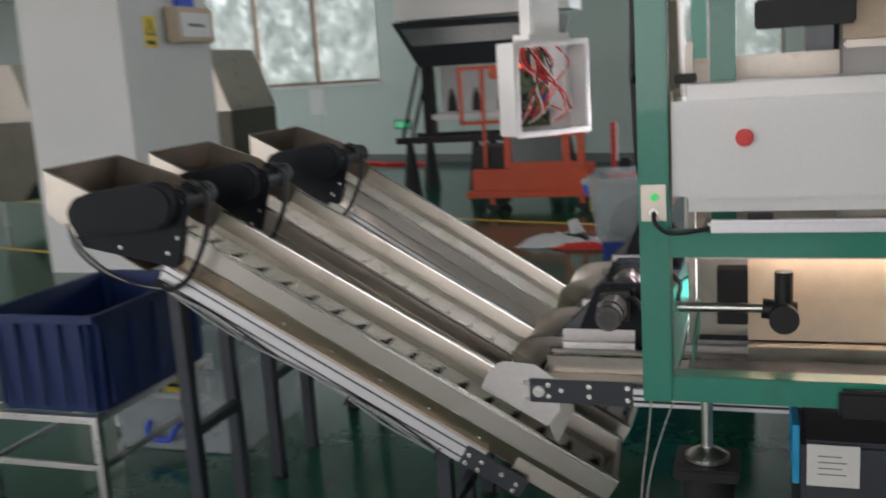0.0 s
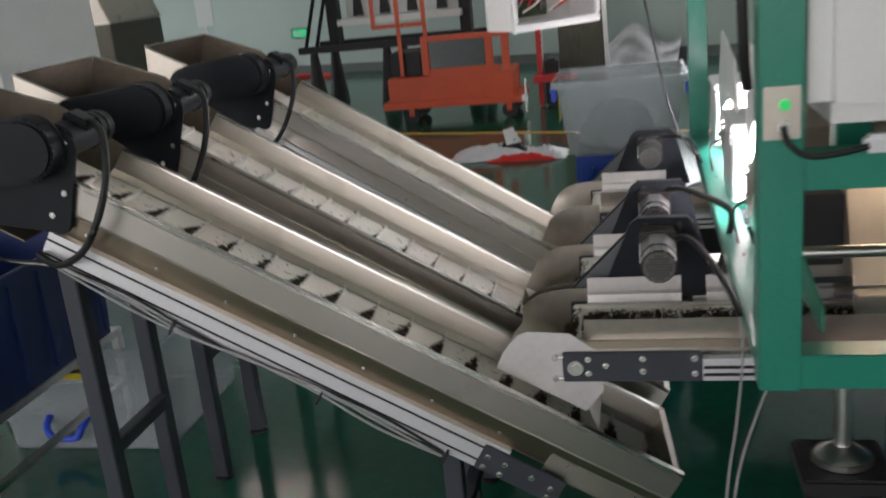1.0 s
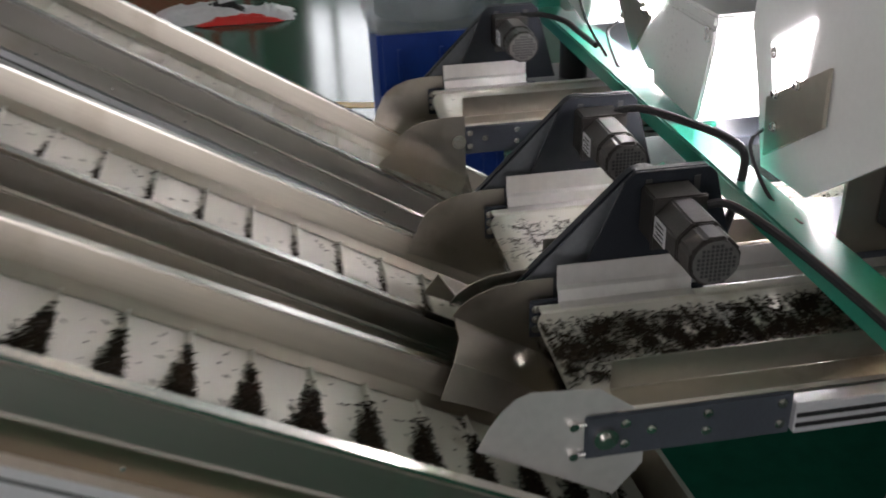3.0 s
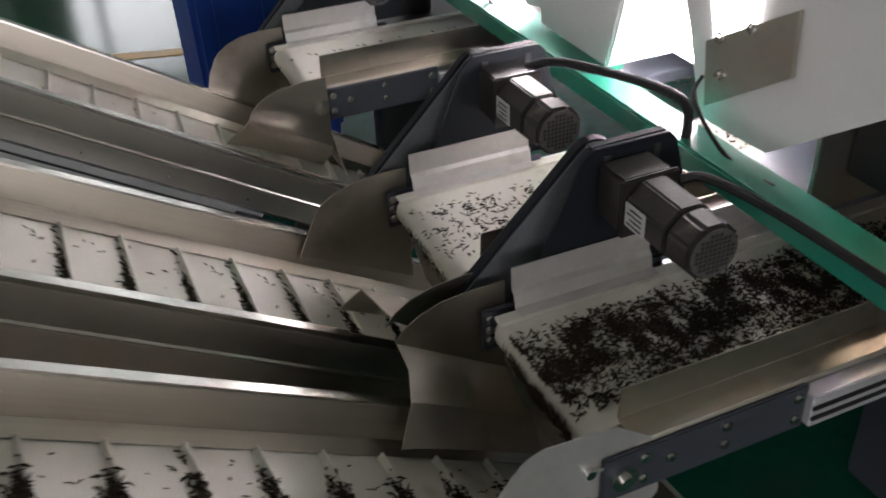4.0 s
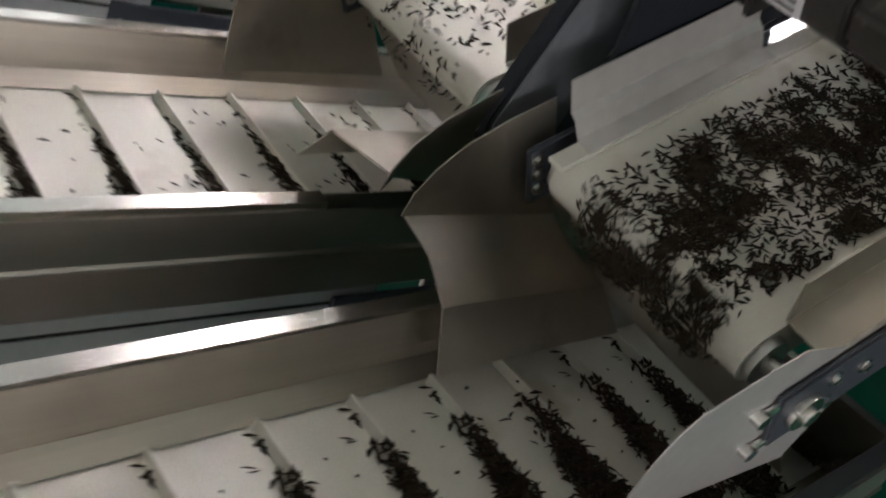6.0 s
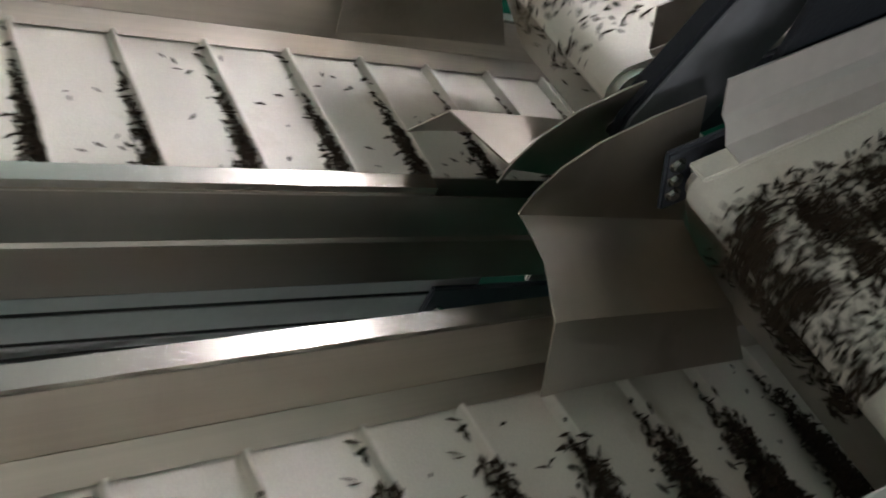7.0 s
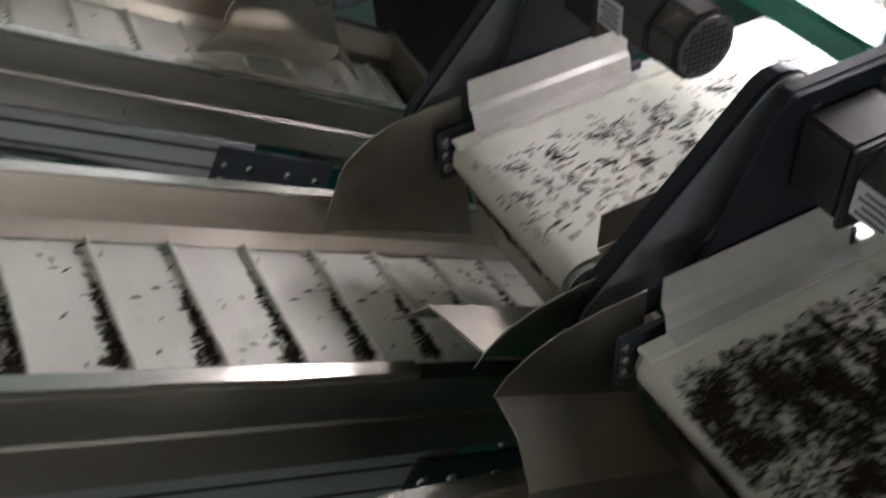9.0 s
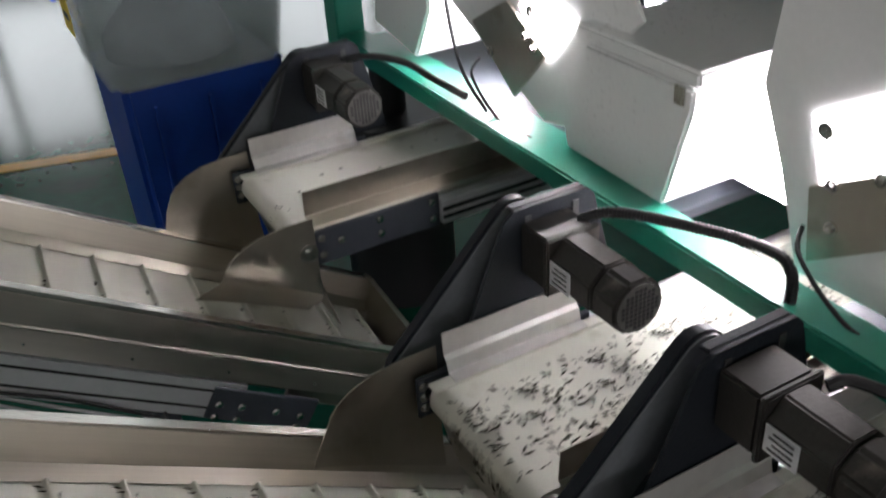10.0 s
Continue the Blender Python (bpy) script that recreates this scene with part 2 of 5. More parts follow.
def rod(a, b, r, seg=12, r2=None):
    a, b = Vector(a), Vector(b)
    bm = bmesh.new()
    bmesh.ops.create_cone(bm, cap_ends=True, segments=seg, radius1=r, radius2=r if r2 is None else r2, depth=(b - a).length)
    q = (b - a).to_track_quat("Z", "Y").to_matrix().to_4x4()
    bmesh.ops.transform(bm, matrix=Matrix.Translation((a + b) / 2) @ q, verts=bm.verts)
    return bm


def smooth_line(points):
    """Points along a smooth curve through the given ones."""
    pts = [Vector(p) for p in points]
    fine = []
    for i in range(len(pts) - 1):
        p0, p1, p2, p3 = pts[max(i - 1, 0)], pts[i], pts[i + 1], pts[min(i + 2, len(pts) - 1)]
        for k in range(6):
            s = k / 6
            fine.append(0.5 * (2 * p1 + (p2 - p0) * s + (2 * p0 - 5 * p1 + 4 * p2 - p3) * s * s + (3 * p1 - p0 - 3 * p2 + p3) * s ** 3))
    fine.append(pts[-1])
    return fine


def tube(points, r, seg=8):
    """A round cable through points, smoothed."""
    fine = smooth_line(points)
    bm = bmesh.new()
    rings = []
    for i, p in enumerate(fine):
        d = (fine[min(i + 1, len(fine) - 1)] - fine[max(i - 1, 0)]).normalized()
        q = d.to_track_quat("Z", "Y")
        rings.append([bm.verts.new(p + q @ Vector((r * math.cos(k * math.tau / seg), r * math.sin(k * math.tau / seg), 0))) for k in range(seg)])
    for a, b in zip(rings, rings[1:]):
        for k in range(seg):
            bm.faces.new((a[k], a[(k + 1) % seg], b[(k + 1) % seg], b[k]))
    bm.faces.new(rings[0]), bm.faces.new(rings[-1])
    return bm


def slab(outline, axis, lo, hi, bevel=0.0):
    """A flat outline of 2D points, thick from lo to hi along axis ('x', 'y' or 'z')."""
    i = "xyz".index(axis)
    bm = bmesh.new()

    def at(p, d):
        v = list(p)
        v.insert(i, d)
        return bm.verts.new(v)
    a = [at(p, lo) for p in outline]
    b = [at(p, hi) for p in outline]
    bm.faces.new(a), bm.faces.new(b)
    n = len(a)
    for k in range(n):
        bm.faces.new((a[k], a[(k + 1) % n], b[(k + 1) % n], b[k]))
    bmesh.ops.recalc_face_normals(bm, faces=bm.faces)
    if bevel:
        bmesh.ops.bevel(bm, geom=bm.edges[:], offset=bevel, segments=2, affect="EDGES")
    return bm


def sheet(profile, axis, lo, hi, t=0.0015):
    """A bent sheet of metal: an open line of 2D points, t thick, run along axis."""
    pts = [Vector(p) for p in profile]
    nor = []
    for k in range(len(pts)):
        d = (pts[min(k + 1, len(pts) - 1)] - pts[max(k - 1, 0)]).normalized()
        nor.append(Vector((-d.y, d.x)))
    back = [p + n * t for p, n in zip(pts, nor)]
    return slab([tuple(p) for p in pts] + [tuple(p) for p in reversed(back)], axis, lo, hi)


def quads(verts, faces, t=0.002):
    """A thin folded plate from its corners, t thick."""
    bm = bmesh.new()
    vs = [bm.verts.new(v) for v in verts]
    for f in faces:
        bm.faces.new([vs[k] for k in f])
    bmesh.ops.recalc_face_normals(bm, faces=bm.faces)
    bmesh.ops.solidify(bm, geom=bm.faces[:], thickness=t)
    return bm


def hull_outline(circles, seg=10):
    """The outline of a band round circles (x, y, r)."""
    pts = []
    for x, y, r in circles:
        for k in range(seg * 2):
            a = k * math.pi / seg
            pts.append((x + r * math.cos(a), y + r * math.sin(a)))
    pts = sorted(set(pts))

    def chain(ps):
        out = []
        for p in ps:
            while len(out) > 1 and (out[-1][0] - out[-2][0]) * (p[1] - out[-2][1]) - (out[-1][1] - out[-2][1]) * (p[0] - out[-2][0]) <= 1e-9:
                out.pop()
            out.append(p)
        return out
    lower, upper = chain(pts), chain(pts[::-1])
    return lower[:-1] + upper[:-1]


def bolt_mesh(p, n, r=0.007, h=0.006):
    p, n = Vector(p), Vector(n)
    return join(rod(p, p + n * h * 0.4, r * 1.5, 12), rod(p, p + n * h, r, 6))


def leaf_mesh(bm, rnd, p, n, size):
    """One dry curled leaf: a bent, twisted sliver."""
    a = rnd.uniform(0, math.tau)
    t = n.orthogonal().normalized()
    d = (t * math.cos(a) + n.cross(t) * math.sin(a) + n * rnd.uniform(-0.25, 0.45)).normalized()
    s = d.cross(n).normalized()
    ln, w = size * rnd.uniform(0.6, 1.4), size * rnd.uniform(0.10, 0.20)
    bend = s * ln * rnd.uniform(-0.35, 0.35) + n * ln * rnd.uniform(0.0, 0.2)
    prof = []
    for f, k in ((-0.5, 0.25), (0.0, 1.0), (0.5, 0.2)):
        c = p + d * ln * f + bend * (0.25 - f * f)
        prof.append([bm.verts.new(c + s * w * k), bm.verts.new(c + n * w * 1.2 * k), bm.verts.new(c - s * w * k)])
    for q, r in zip(prof, prof[1:]):
        for k in range(3):
            bm.faces.new((q[k], q[(k + 1) % 3], r[(k + 1) % 3], r[k]))


def raw_object(name, bm, material):
    me = bpy.data.meshes.new(name)
    bm.to_mesh(me)
    bm.free()
    me.materials.append(material)
    return me


# ---------------------------------------------------------------- hall


def wall_with_openings(x0, x1, z0, z1, openings, t):
    """A wall along x, its inner face at y = 0 and t thick, with (x0, x1, z0, z1) openings."""
    xs = sorted({x0, x1, *[v for o in openings for v in o[:2]]})
    zs = sorted({z0, z1, *[v for o in openings for v in o[2:]]})
    bms = []
    for xa, xb in zip(xs, xs[1:]):
        for za, zb in zip(zs, zs[1:]):
            cx, cz = (xa + xb) / 2, (za + zb) / 2
            if not any(o[0] < cx < o[1] and o[2] < cz < o[3] for o in openings):
                bms.append(box(xa, xb, 0, t, za, zb))
    bm = join(*bms)
    bmesh.ops.remove_doubles(bm, verts=bm.verts, dist=1e-4)
    return bm


def build_hall():
    big = HALL @ Matrix.Translation((0, 0, 0))
    ground = box(-80, 80, -80, 80, -0.3, 0.0)
    setting("floor", ground, FLOOR, "glossy dark green epoxy factory floor", "floor", big)
    back = [(-10.3, -5.25, 1.62, 3.7), (0.3, 2.6, 1.6, 3.7), (5.0, 9.5, 1.6, 3.7)]
    setting("wall_north", wall_with_openings(WX0, WX1, 0, CEIL, back, 0.25), WALLP, "pale mint painted wall with windows", "wall", big)
    flip = Matrix.Rotation(math.pi, 4, "Z")
    south = [(-11, -6, 1.0, 4.0), (-3, 2, 1.0, 4.0), (5, 10, 1.0, 4.0)]
    setting("wall_south", wall_with_openings(-WX1, -WX0, 0, CEIL, [(-b, -a, c, d) for a, b, c, d in south], 0.25), WALLW, "white painted wall with windows", "wall",
            big @ Matrix.Translation((0, WY0, 0)) @ flip)
    west = Matrix.Translation((WX0, 0, 0)) @ Matrix.Rotation(radians(90), 4, "Z")
    wo = [(-9, -4, 1.2, 3.9), (-18, -12, 1.2, 3.9)]
    setting("wall_west", wall_with_openings(WY0, 0, 0, CEIL, wo, 0.25), WALLW, "white painted wall with windows", "wall", big @ west)
    east = Matrix.Translation((WX1, 0, 0)) @ Matrix.Rotation(radians(-90), 4, "Z")
    setting("wall_east", wall_with_openings(0, -WY0, 0, CEIL, [], 0.25), WALLW, "plain white painted wall", "wall", big @ east)
    setting("ceiling", box(WX0, WX1, WY0, 0, CEIL, CEIL + 0.2), CEILM, "white painted hall ceiling", "ceiling", big)
    setting("baseboard", box(WX0, WX1, -0.03, -0.004, 0.002, 0.16, 0.004), SKIRT, "dark grey skirting along the mint wall", "baseboard", big)
    for k, (a, b, c, d) in enumerate(back):
        bars = [box(a, b, 0.06, 0.12, c, c + 0.06), box(a, b, 0.06, 0.12, d - 0.06, d), box(a, a + 0.06, 0.06, 0.12, c, d), box(b - 0.06, b, 0.06, 0.12, c, d)]
        w = tagged(root("window_%d" % (k + 1), big @ Matrix.Translation((a, 0.06, c)), "bronze framed window onto bright foliage", "window"), kind="structure")
        part("window_frame", join(*bars), FRAMEM, w, m=big)
        n = max(2, round((b - a) / 1.45))
        for i in range(1, n):
            x = a + (b - a) * i / n
            part("mullion", box(x - 0.05, x + 0.05, 0.05, 0.13, c + 0.06, d - 0.06, 0.006), FRAMEM, w, m=big)
        for i in range(n):
            x0, x1 = a + (b - a) * i / n + 0.05, a + (b - a) * (i + 1) / n - 0.05
            g = part("pane", box(x0, x1, 0.088, 0.094, c + 0.06, d - 0.06), GLASS, w, m=big)
            g.visible_shadow = False
        part("window_sill", box(a - 0.05, b + 0.05, -0.06, 0.06, c - 0.04, c, 0.006), WALLW, w, m=big)
        area_lamp("window_daylight", big @ Matrix.Translation(((a + b) / 2, 0.20, (c + d) / 2)) @ Matrix.Rotation(radians(-90), 4, "X"),
                  b - a, d - c, 34 * (b - a), (0.92, 0.98, 1.0))
    for a, b, c, d in south:
        area_lamp("window_daylight", big @ Matrix.Translation(((a + b) / 2, WY0 - 0.1, (c + d) / 2)) @ Matrix.Rotation(radians(90), 4, "X"),
                  b - a, d - c, 178, (1.0, 0.98, 0.95))
    for a, b, c, d in wo:
        area_lamp("window_daylight", big @ Matrix.Translation((WX0 - 0.1, (a + b) / 2, (c + d) / 2)) @ Matrix.Rotation(radians(90), 4, "Z") @ Matrix.Rotation(radians(-90), 4, "X"),
                  b - a, d - c, 150, (0.95, 0.98, 1.0))
    setting("backdrop", box(-40, 40, 9.0, 9.1, -1, 9), GARDEN, "bright blurred garden foliage outside the windows", "backdrop", big)
    # painted lines on the floor
    for y in (-5.95, -9.0):
        setting("floor_line", box(-9, 8, y - 0.04, y + 0.04, 0.001, 0.004), YELLOW, "yellow painted line on the green floor", "floor marking", big)


build_hall()

# ---------------------------------------------------------------- inclined conveyors
PITCH = 0.539
CONVEYORS = {"A": (-0.252, -0.085), "B": (0.318, -0.017), "C": (1.101, 0.062)}
TILT = {"A": 0.0, "B": 0.0, "C": 0.0}
RISE = {"A": 0.004, "B": 0.0, "C": 0.0}
NEAR_UP = {"A": 0.013, "B": 0.0, "C": 0.0}


def conveyor_frame(y0, yaw, tilt, rise):
    """x runs down the belt, y across it to the far side, z out of it; the lips lie at z = 0."""
    p = PITCH + tilt
    d = Vector((math.cos(p) * math.cos(yaw), -math.cos(p) * math.sin(yaw), -math.sin(p)))
    c = Vector((math.sin(yaw), math.cos(yaw), 0))
    n = d.cross(c)
    m = Matrix((d, c, n)).transposed().to_4x4()
    m.translation = (-0.2, y0, 0.613 + rise)
    return m


def profile_bar(u0, u1, v, w0, w1, out):
    """A slotted aluminium bar; its slots face the side out (-1 or 1)."""
    h = (w1 - w0)
    s = out
    pts = [(0, 0), (0, h)]
    face = [(0.04, h), (0.04, h * 0.78), (0.034, h * 0.78), (0.034, h * 0.70), (0.04, h * 0.70),
            (0.04, h * 0.30), (0.034, h * 0.30), (0.034, h * 0.22), (0.04, h * 0.22), (0.04, 0)]
    return slab([(v + s * a, w0 + b) for a, b in pts + face], "x", u0, u1)


def build_conveyor(key, label):
    y0, yaw = CONVEYORS[key]
    M = conveyor_frame(y0, yaw, TILT[key], RISE[key])
    base = M @ Vector((-1.3, 0, 0))
    R = root("inclined_conveyor", Matrix.Translation((base.x, base.y, 0)) @ M.to_3x3().to_4x4(), label, "conveyor", "inclined conveyors")
    U0, U1 = -1.62, 0.535
    for s in (-1, 1):
        up = NEAR_UP[key] if s < 0 else 0.0
        foot = -0.136 if key == "A" else -0.124
        flare = {"A": -0.010 if s < 0 else 0.0, "B": 0.014, "C": 0.006}[key]
        lip = [(0.2065, up - 0.010), (0.2065, up), (0.1845, up), (0.1835, up - 0.004)]
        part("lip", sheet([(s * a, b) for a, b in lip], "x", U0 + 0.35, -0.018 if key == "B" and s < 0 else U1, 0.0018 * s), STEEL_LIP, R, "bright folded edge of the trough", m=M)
        part("side_wall", sheet([(s * 0.1830, up - 0.0045), (s * 0.1690, -0.058)], "x", U0 + 0.35, U1, 0.0018 * s), STEEL, R, m=M)
        part("wall_foot", sheet([(s * 0.1685, -0.0585), (s * 0.1480, -0.0762)], "x", U0 + 0.35, U1, 0.0018 * s), STEEL, R, m=M)
        waist = 0.2045 if key == "A" and s < 0 else 0.2090
        part("skirt", sheet([(s * 0.2070, up - 0.0105), (s * waist, -0.068)], "x", U0 + 0.35, U1, 0.0018 * s), STEEL_SKIRT, R, m=M)
        part("skirt_bead", sheet([(s * (waist + 0.001), -0.0685), (s * (waist + 0.0035), -0.0715), (s * (waist + 0.001), -0.0745)], "x", U0 + 0.35, U1, 0.0018 * s), STEEL_SKIRT, R, m=M)
        # conveyor A's lower skirt carries the painted tan reflection
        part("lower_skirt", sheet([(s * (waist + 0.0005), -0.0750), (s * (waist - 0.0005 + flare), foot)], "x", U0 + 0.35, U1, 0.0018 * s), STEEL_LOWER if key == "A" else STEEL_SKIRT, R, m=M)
        for k in range(9):
            part("screw", bolt_mesh((U0 + 0.47 + k * 0.2, s * 0.212, -0.105), (0, s, 0), 0.0032, 0.003), BOLT, R, m=M)
        low, high = (-0.222, -0.137) if key == "A" else (-0.213, -0.128)
        bar = part("aluminium_bar", profile_bar(-1.24, 0.10, s * 0.181, low, high, s), ALU, R, "slotted aluminium side bar", m=M)
        for f0, f1 in ((0.67, 0.79), (0.21, 0.33)):
            h = high - low
            part("slot_strip", box(-1.238, 0.098, min(s * 0.2155, s * 0.2195), max(s * 0.2155, s * 0.2195), low + h * f0, low + h * f1), BLACK, bar, "black slot cover strip", m=M)
        if key == "C" and s < 0:
            part("bar_label", box(-1.235, -1.11, -0.2235, -0.2215, low + 0.006, high - 0.002), PAPER, bar, "white printed label on the bar", m=M)
            for i in range(5):
                part("writing_bar", box(-1.205 + i * 0.017, -1.194 + i * 0.017, -0.2245, -0.2237, low + 0.030, low + 0.052), INK, bar, m=M)
        pl = part("end_bracket", box(0.03, 0.27, min(s * 0.2215, s * 0.2295), max(s * 0.2215, s * 0.2295), low + 0.002, high - 0.008, 0.002), DARK_PLATE, R, "dark bolted end bracket", m=M)
        for u, w in ((0.05, -0.174), (0.05, -0.206), (0.10, -0.174), (0.10, -0.206), (0.18, -0.176), (0.24, -0.180), (0.24, -0.207)):
            part("bolt", bolt_mesh((u, s * 0.2295, w), (0, s, 0), 0.006), BOLT, pl, m=M)
        part("tail_arm", box(0.2, 0.50, min(s * 0.196, s * 0.203), max(s * 0.196, s * 0.203), -0.16, -0.07, 0.002), STEEL_DULL, R, m=M)
    part("end_plate", join(box(U1 - 0.003, U1, -0.206, 0.206, -0.13, 0.0), box(U1 - 0.02, U1, -0.206, 0.206, -0.003, 0.0)), STEEL_DULL, R, m=M)
    part("bottom_pan", box(U0 + 0.35, U1, -0.196, 0.196, -0.139, -0.136), STEEL_DULL, R, m=M)
    part("belt", box(U0, U1 - 0.03, -0.154, 0.154, -0.086, -0.080), BELT, R, "white food-grade conveyor belt", m=M)
    # drive head
    near = [(-1.815, -0.06), (-1.50, -0.035), (-1.36, -0.01), (-1.265, 0.0), (-1.265, -0.12), (-1.62, -0.22), (-1.74, -0.20)]
    part("hopper_side", slab(near, "y", -0.2105, -0.2075), STEEL_DULL, R, "pale stainless hopper side", m=M)
    # far side, end, front and floor are darker and browner than the near side
    far = [(-1.775, -0.025), (-1.50, 0.030), (-1.36, 0.012), (-1.265, 0.0), (-1.265, -0.12), (-1.62, -0.22), (-1.74, -0.20)]
    part("hopper_side", slab(far, "y", 0.2075, 0.2105), BROWN_STEEL, R, "dark brown hopper side", m=M)
    part("hopper_back", quads([(-1.817, -0.207, -0.06), (-1.777, 0.207, -0.025), (-1.74, 0.207, -0.20), (-1.74, -0.207, -0.20)], [(0, 1, 2, 3)]), BROWN_STEEL, R, "dark brown hopper end", m=M)
    for p, q in (((-1.815, -0.209, -0.06), (-1.50, -0.209, -0.035)), ((-1.777, 0.209, -0.025), (-1.50, 0.209, 0.030)), ((-1.817, -0.207, -0.06), (-1.777, 0.207, -0.025))):
        part("hopper_rim", rod(p, q, 0.0035, 8), STEEL_LIP, R, "thin bright hopper rim", m=M)
    part("hopper_front", quads([(-1.44, -0.206, -0.015), (-1.44, 0.206, -0.005), (-1.40, 0.206, -0.060), (-1.40, -0.206, -0.060)], [(0, 1, 2, 3)]), BROWN_STEEL, R, m=M)
    part("hopper_floor", box(-1.735, -1.30, -0.205, 0.205, -0.205, -0.200), BROWN_STEEL, R, m=M)
    part("drive_roller", rod((-1.62, -0.2, -0.13), (-1.62, 0.2, -0.13), 0.045, 20), STEEL_TUBE, R, m=M)
    cover = part("drive_cover", slab(hull_outline([(-1.345, 0.060, 0.082), (-1.56, -0.100, 0.074)], 16), "y", -0.290, -0.2225, 0.010), DARK, R, "charcoal rounded drive cover", m=M)
    part("drive_panel", slab(hull_outline([(-1.285, 0.085, 0.045), (-1.215, -0.105, 0.025), (-1.555, -0.215, 0.025), (-1.635, -0.145, 0.03)]), "y", -0.2220, -0.2125, 0.002), DARK, R, "flat charcoal side plate", m=M)
    part("cover_seam", slab(hull_outline([(-1.345, 0.060, 0.086), (-1.56, -0.100, 0.078)], 16), "y", -0.2300, -0.2240), BLACK, R, m=M)
    for u, w in ((-1.245, -0.09), (-1.42, -0.165), (-1.275, 0.105), (-1.585, -0.215), (-1.235, -0.02)):
        part("bolt", bolt_mesh((u, -0.2225, w), (0, -1, 0), 0.0055), BOLT, cover, m=M)
    part("drive_motor", join(rod((-1.30, -0.21, 0.095), (-1.30, -0.05, 0.095), 0.046, 20), rod((-1.30, -0.05, 0.095), (-1.30, -0.035, 0.095), 0.050, 20), rod((-1.30, -0.035, 0.095), (-1.30, 0.03, 0.095), 0.044, 20), box(-1.335, -1.265, -0.15, -0.08, 0.12, 0.155, 0.008)), DARK, R, "dark geared drive motor", m=M)
    part("motor_band", rod((-1.30, -0.010, 0.095), (-1.30, 0.004, 0.095), 0.047, 20), BLACK, R, m=M)
    part("cable", tube([(-1.27, -0.12, 0.15), (-1.20, -0.20, 0.16), (-1.13, -0.26, 0.06), (-1.12, -0.27, -0.10), (-1.17, -0.26, -0.19), (-1.24, -0.24, -0.20)], 0.010), BLACK, R, "black corrugated cable", m=M)
    for k in range(3):
        droop = [(-1.64, -0.236, -0.185), (-1.56, -0.240 - 0.004 * k, -0.235 - 0.008 * k), (-1.44, -0.240 - 0.004 * k, -0.262 - 0.007 * k), (-1.32, -0.240, -0.258), (-1.21, -0.232, -0.225 + 0.006 * k)]
        part("wire", tube(droop, 0.0042, 6), (BLACK, WIRE, BLACK)[k], R, "loose wire under the drive plate", m=M)
    # control wires tied along the near bar
    for k in range(3):
        pts = [(-1.2 + i * 0.19, -0.228 - 0.004 * k, -0.212 + 0.012 * math.sin(i * 1.7 + k) - 0.006 * k) for i in range(7)]
        part("wire", tube(pts, 0.0035, 6), WIRE if k else BLACK, R, "thin grey control wire", m=M)
    for u in (-0.85, -0.42, -0.05):
        part("cable_tie", box(u - 0.003, u + 0.003, -0.242, -0.220, -0.248, -0.21), BLACK, R, m=M)
    # stand
    top = [M @ Vector((-1.19, s * 0.175, -0.205)) for s in (-1, 1)]
    low = [M @ Vector((-0.05, s * 0.175, -0.205)) for s in (-1, 1)]
    legs = []
    for p in top + low:
        legs.append(part("leg", box(p.x - 0.025, p.x + 0.025, p.y - 0.025, p.y + 0.025, 0.012, p.z + 0.02, 0.003), DARK_PLATE, R, "dark grey square steel leg"))
        part("foot", join(rod((p.x, p.y, 0), (p.x, p.y, 0.012), 0.035, 14)), BLACK, legs[-1], "round levelling foot")
    for (a, b), z in (((top[0], top[1]), 0.47), ((low[0], low[1]), 0.2)):
        part("brace", box(a.x - 0.02, a.x + 0.02, min(a.y, b.y) + 0.025, max(a.y, b.y) - 0.025, z - 0.02, z + 0.02, 0.002), DARK_PLATE, R, "dark grey steel brace")
    return R, M


def belt_path(s, length, top_w, r):
    """A pose on a belt loop: s metres from the low end, up the top run, round the head and back."""
    half, arc = length, math.pi * r
    s = s % (2 * half + 2 * arc)
    if s < half:
        return Matrix.Translation((-s, 0, top_w))
    if s < half + arc:
        a = (s - half) / r
        return Matrix.Translation((-half - r * math.sin(a), 0, top_w - r + r * math.cos(a))) @ Matrix.Rotation(-a, 4, "Y")
    if s < 2 * half + arc:
        return Matrix.Translation((-half + (s - half - arc), 0, top_w - 2 * r)) @ Matrix.Rotation(-math.pi, 4, "Y")
    a = (s - 2 * half - arc) / r
    return Matrix.Translation((r * math.sin(a), 0, top_w - r - r * math.cos(a))) @ Matrix.Rotation(-math.pi - a, 4, "Y")


def loop_rows(s0, speed, length, top_w, r, fix):
    """Rows for one piece of a belt that goes round: even speed, dense rows in the turns."""
    total = 2 * length + 2 * math.pi * r
    arc = math.pi * r
    marks = {0.0, 10.0}
    for n in range(-2, 4):
        for a in (0.0, length, length + arc, 2 * length + arc):
            lo = n * total + a
            is_turn = a in (length, 2 * length + arc)
            for k in range(5 if is_turn else 4):
                step = arc * k / 4 if is_turn else length * k / 4
                t = (lo + step - s0) / speed
                if 0 < t < 10:
                    marks.add(round(t * FPS) / FPS)
    times = sorted(marks)
    return [(t, fix @ belt_path(s0 + speed * t, length, top_w, r)) for t in times]


MOVING = []


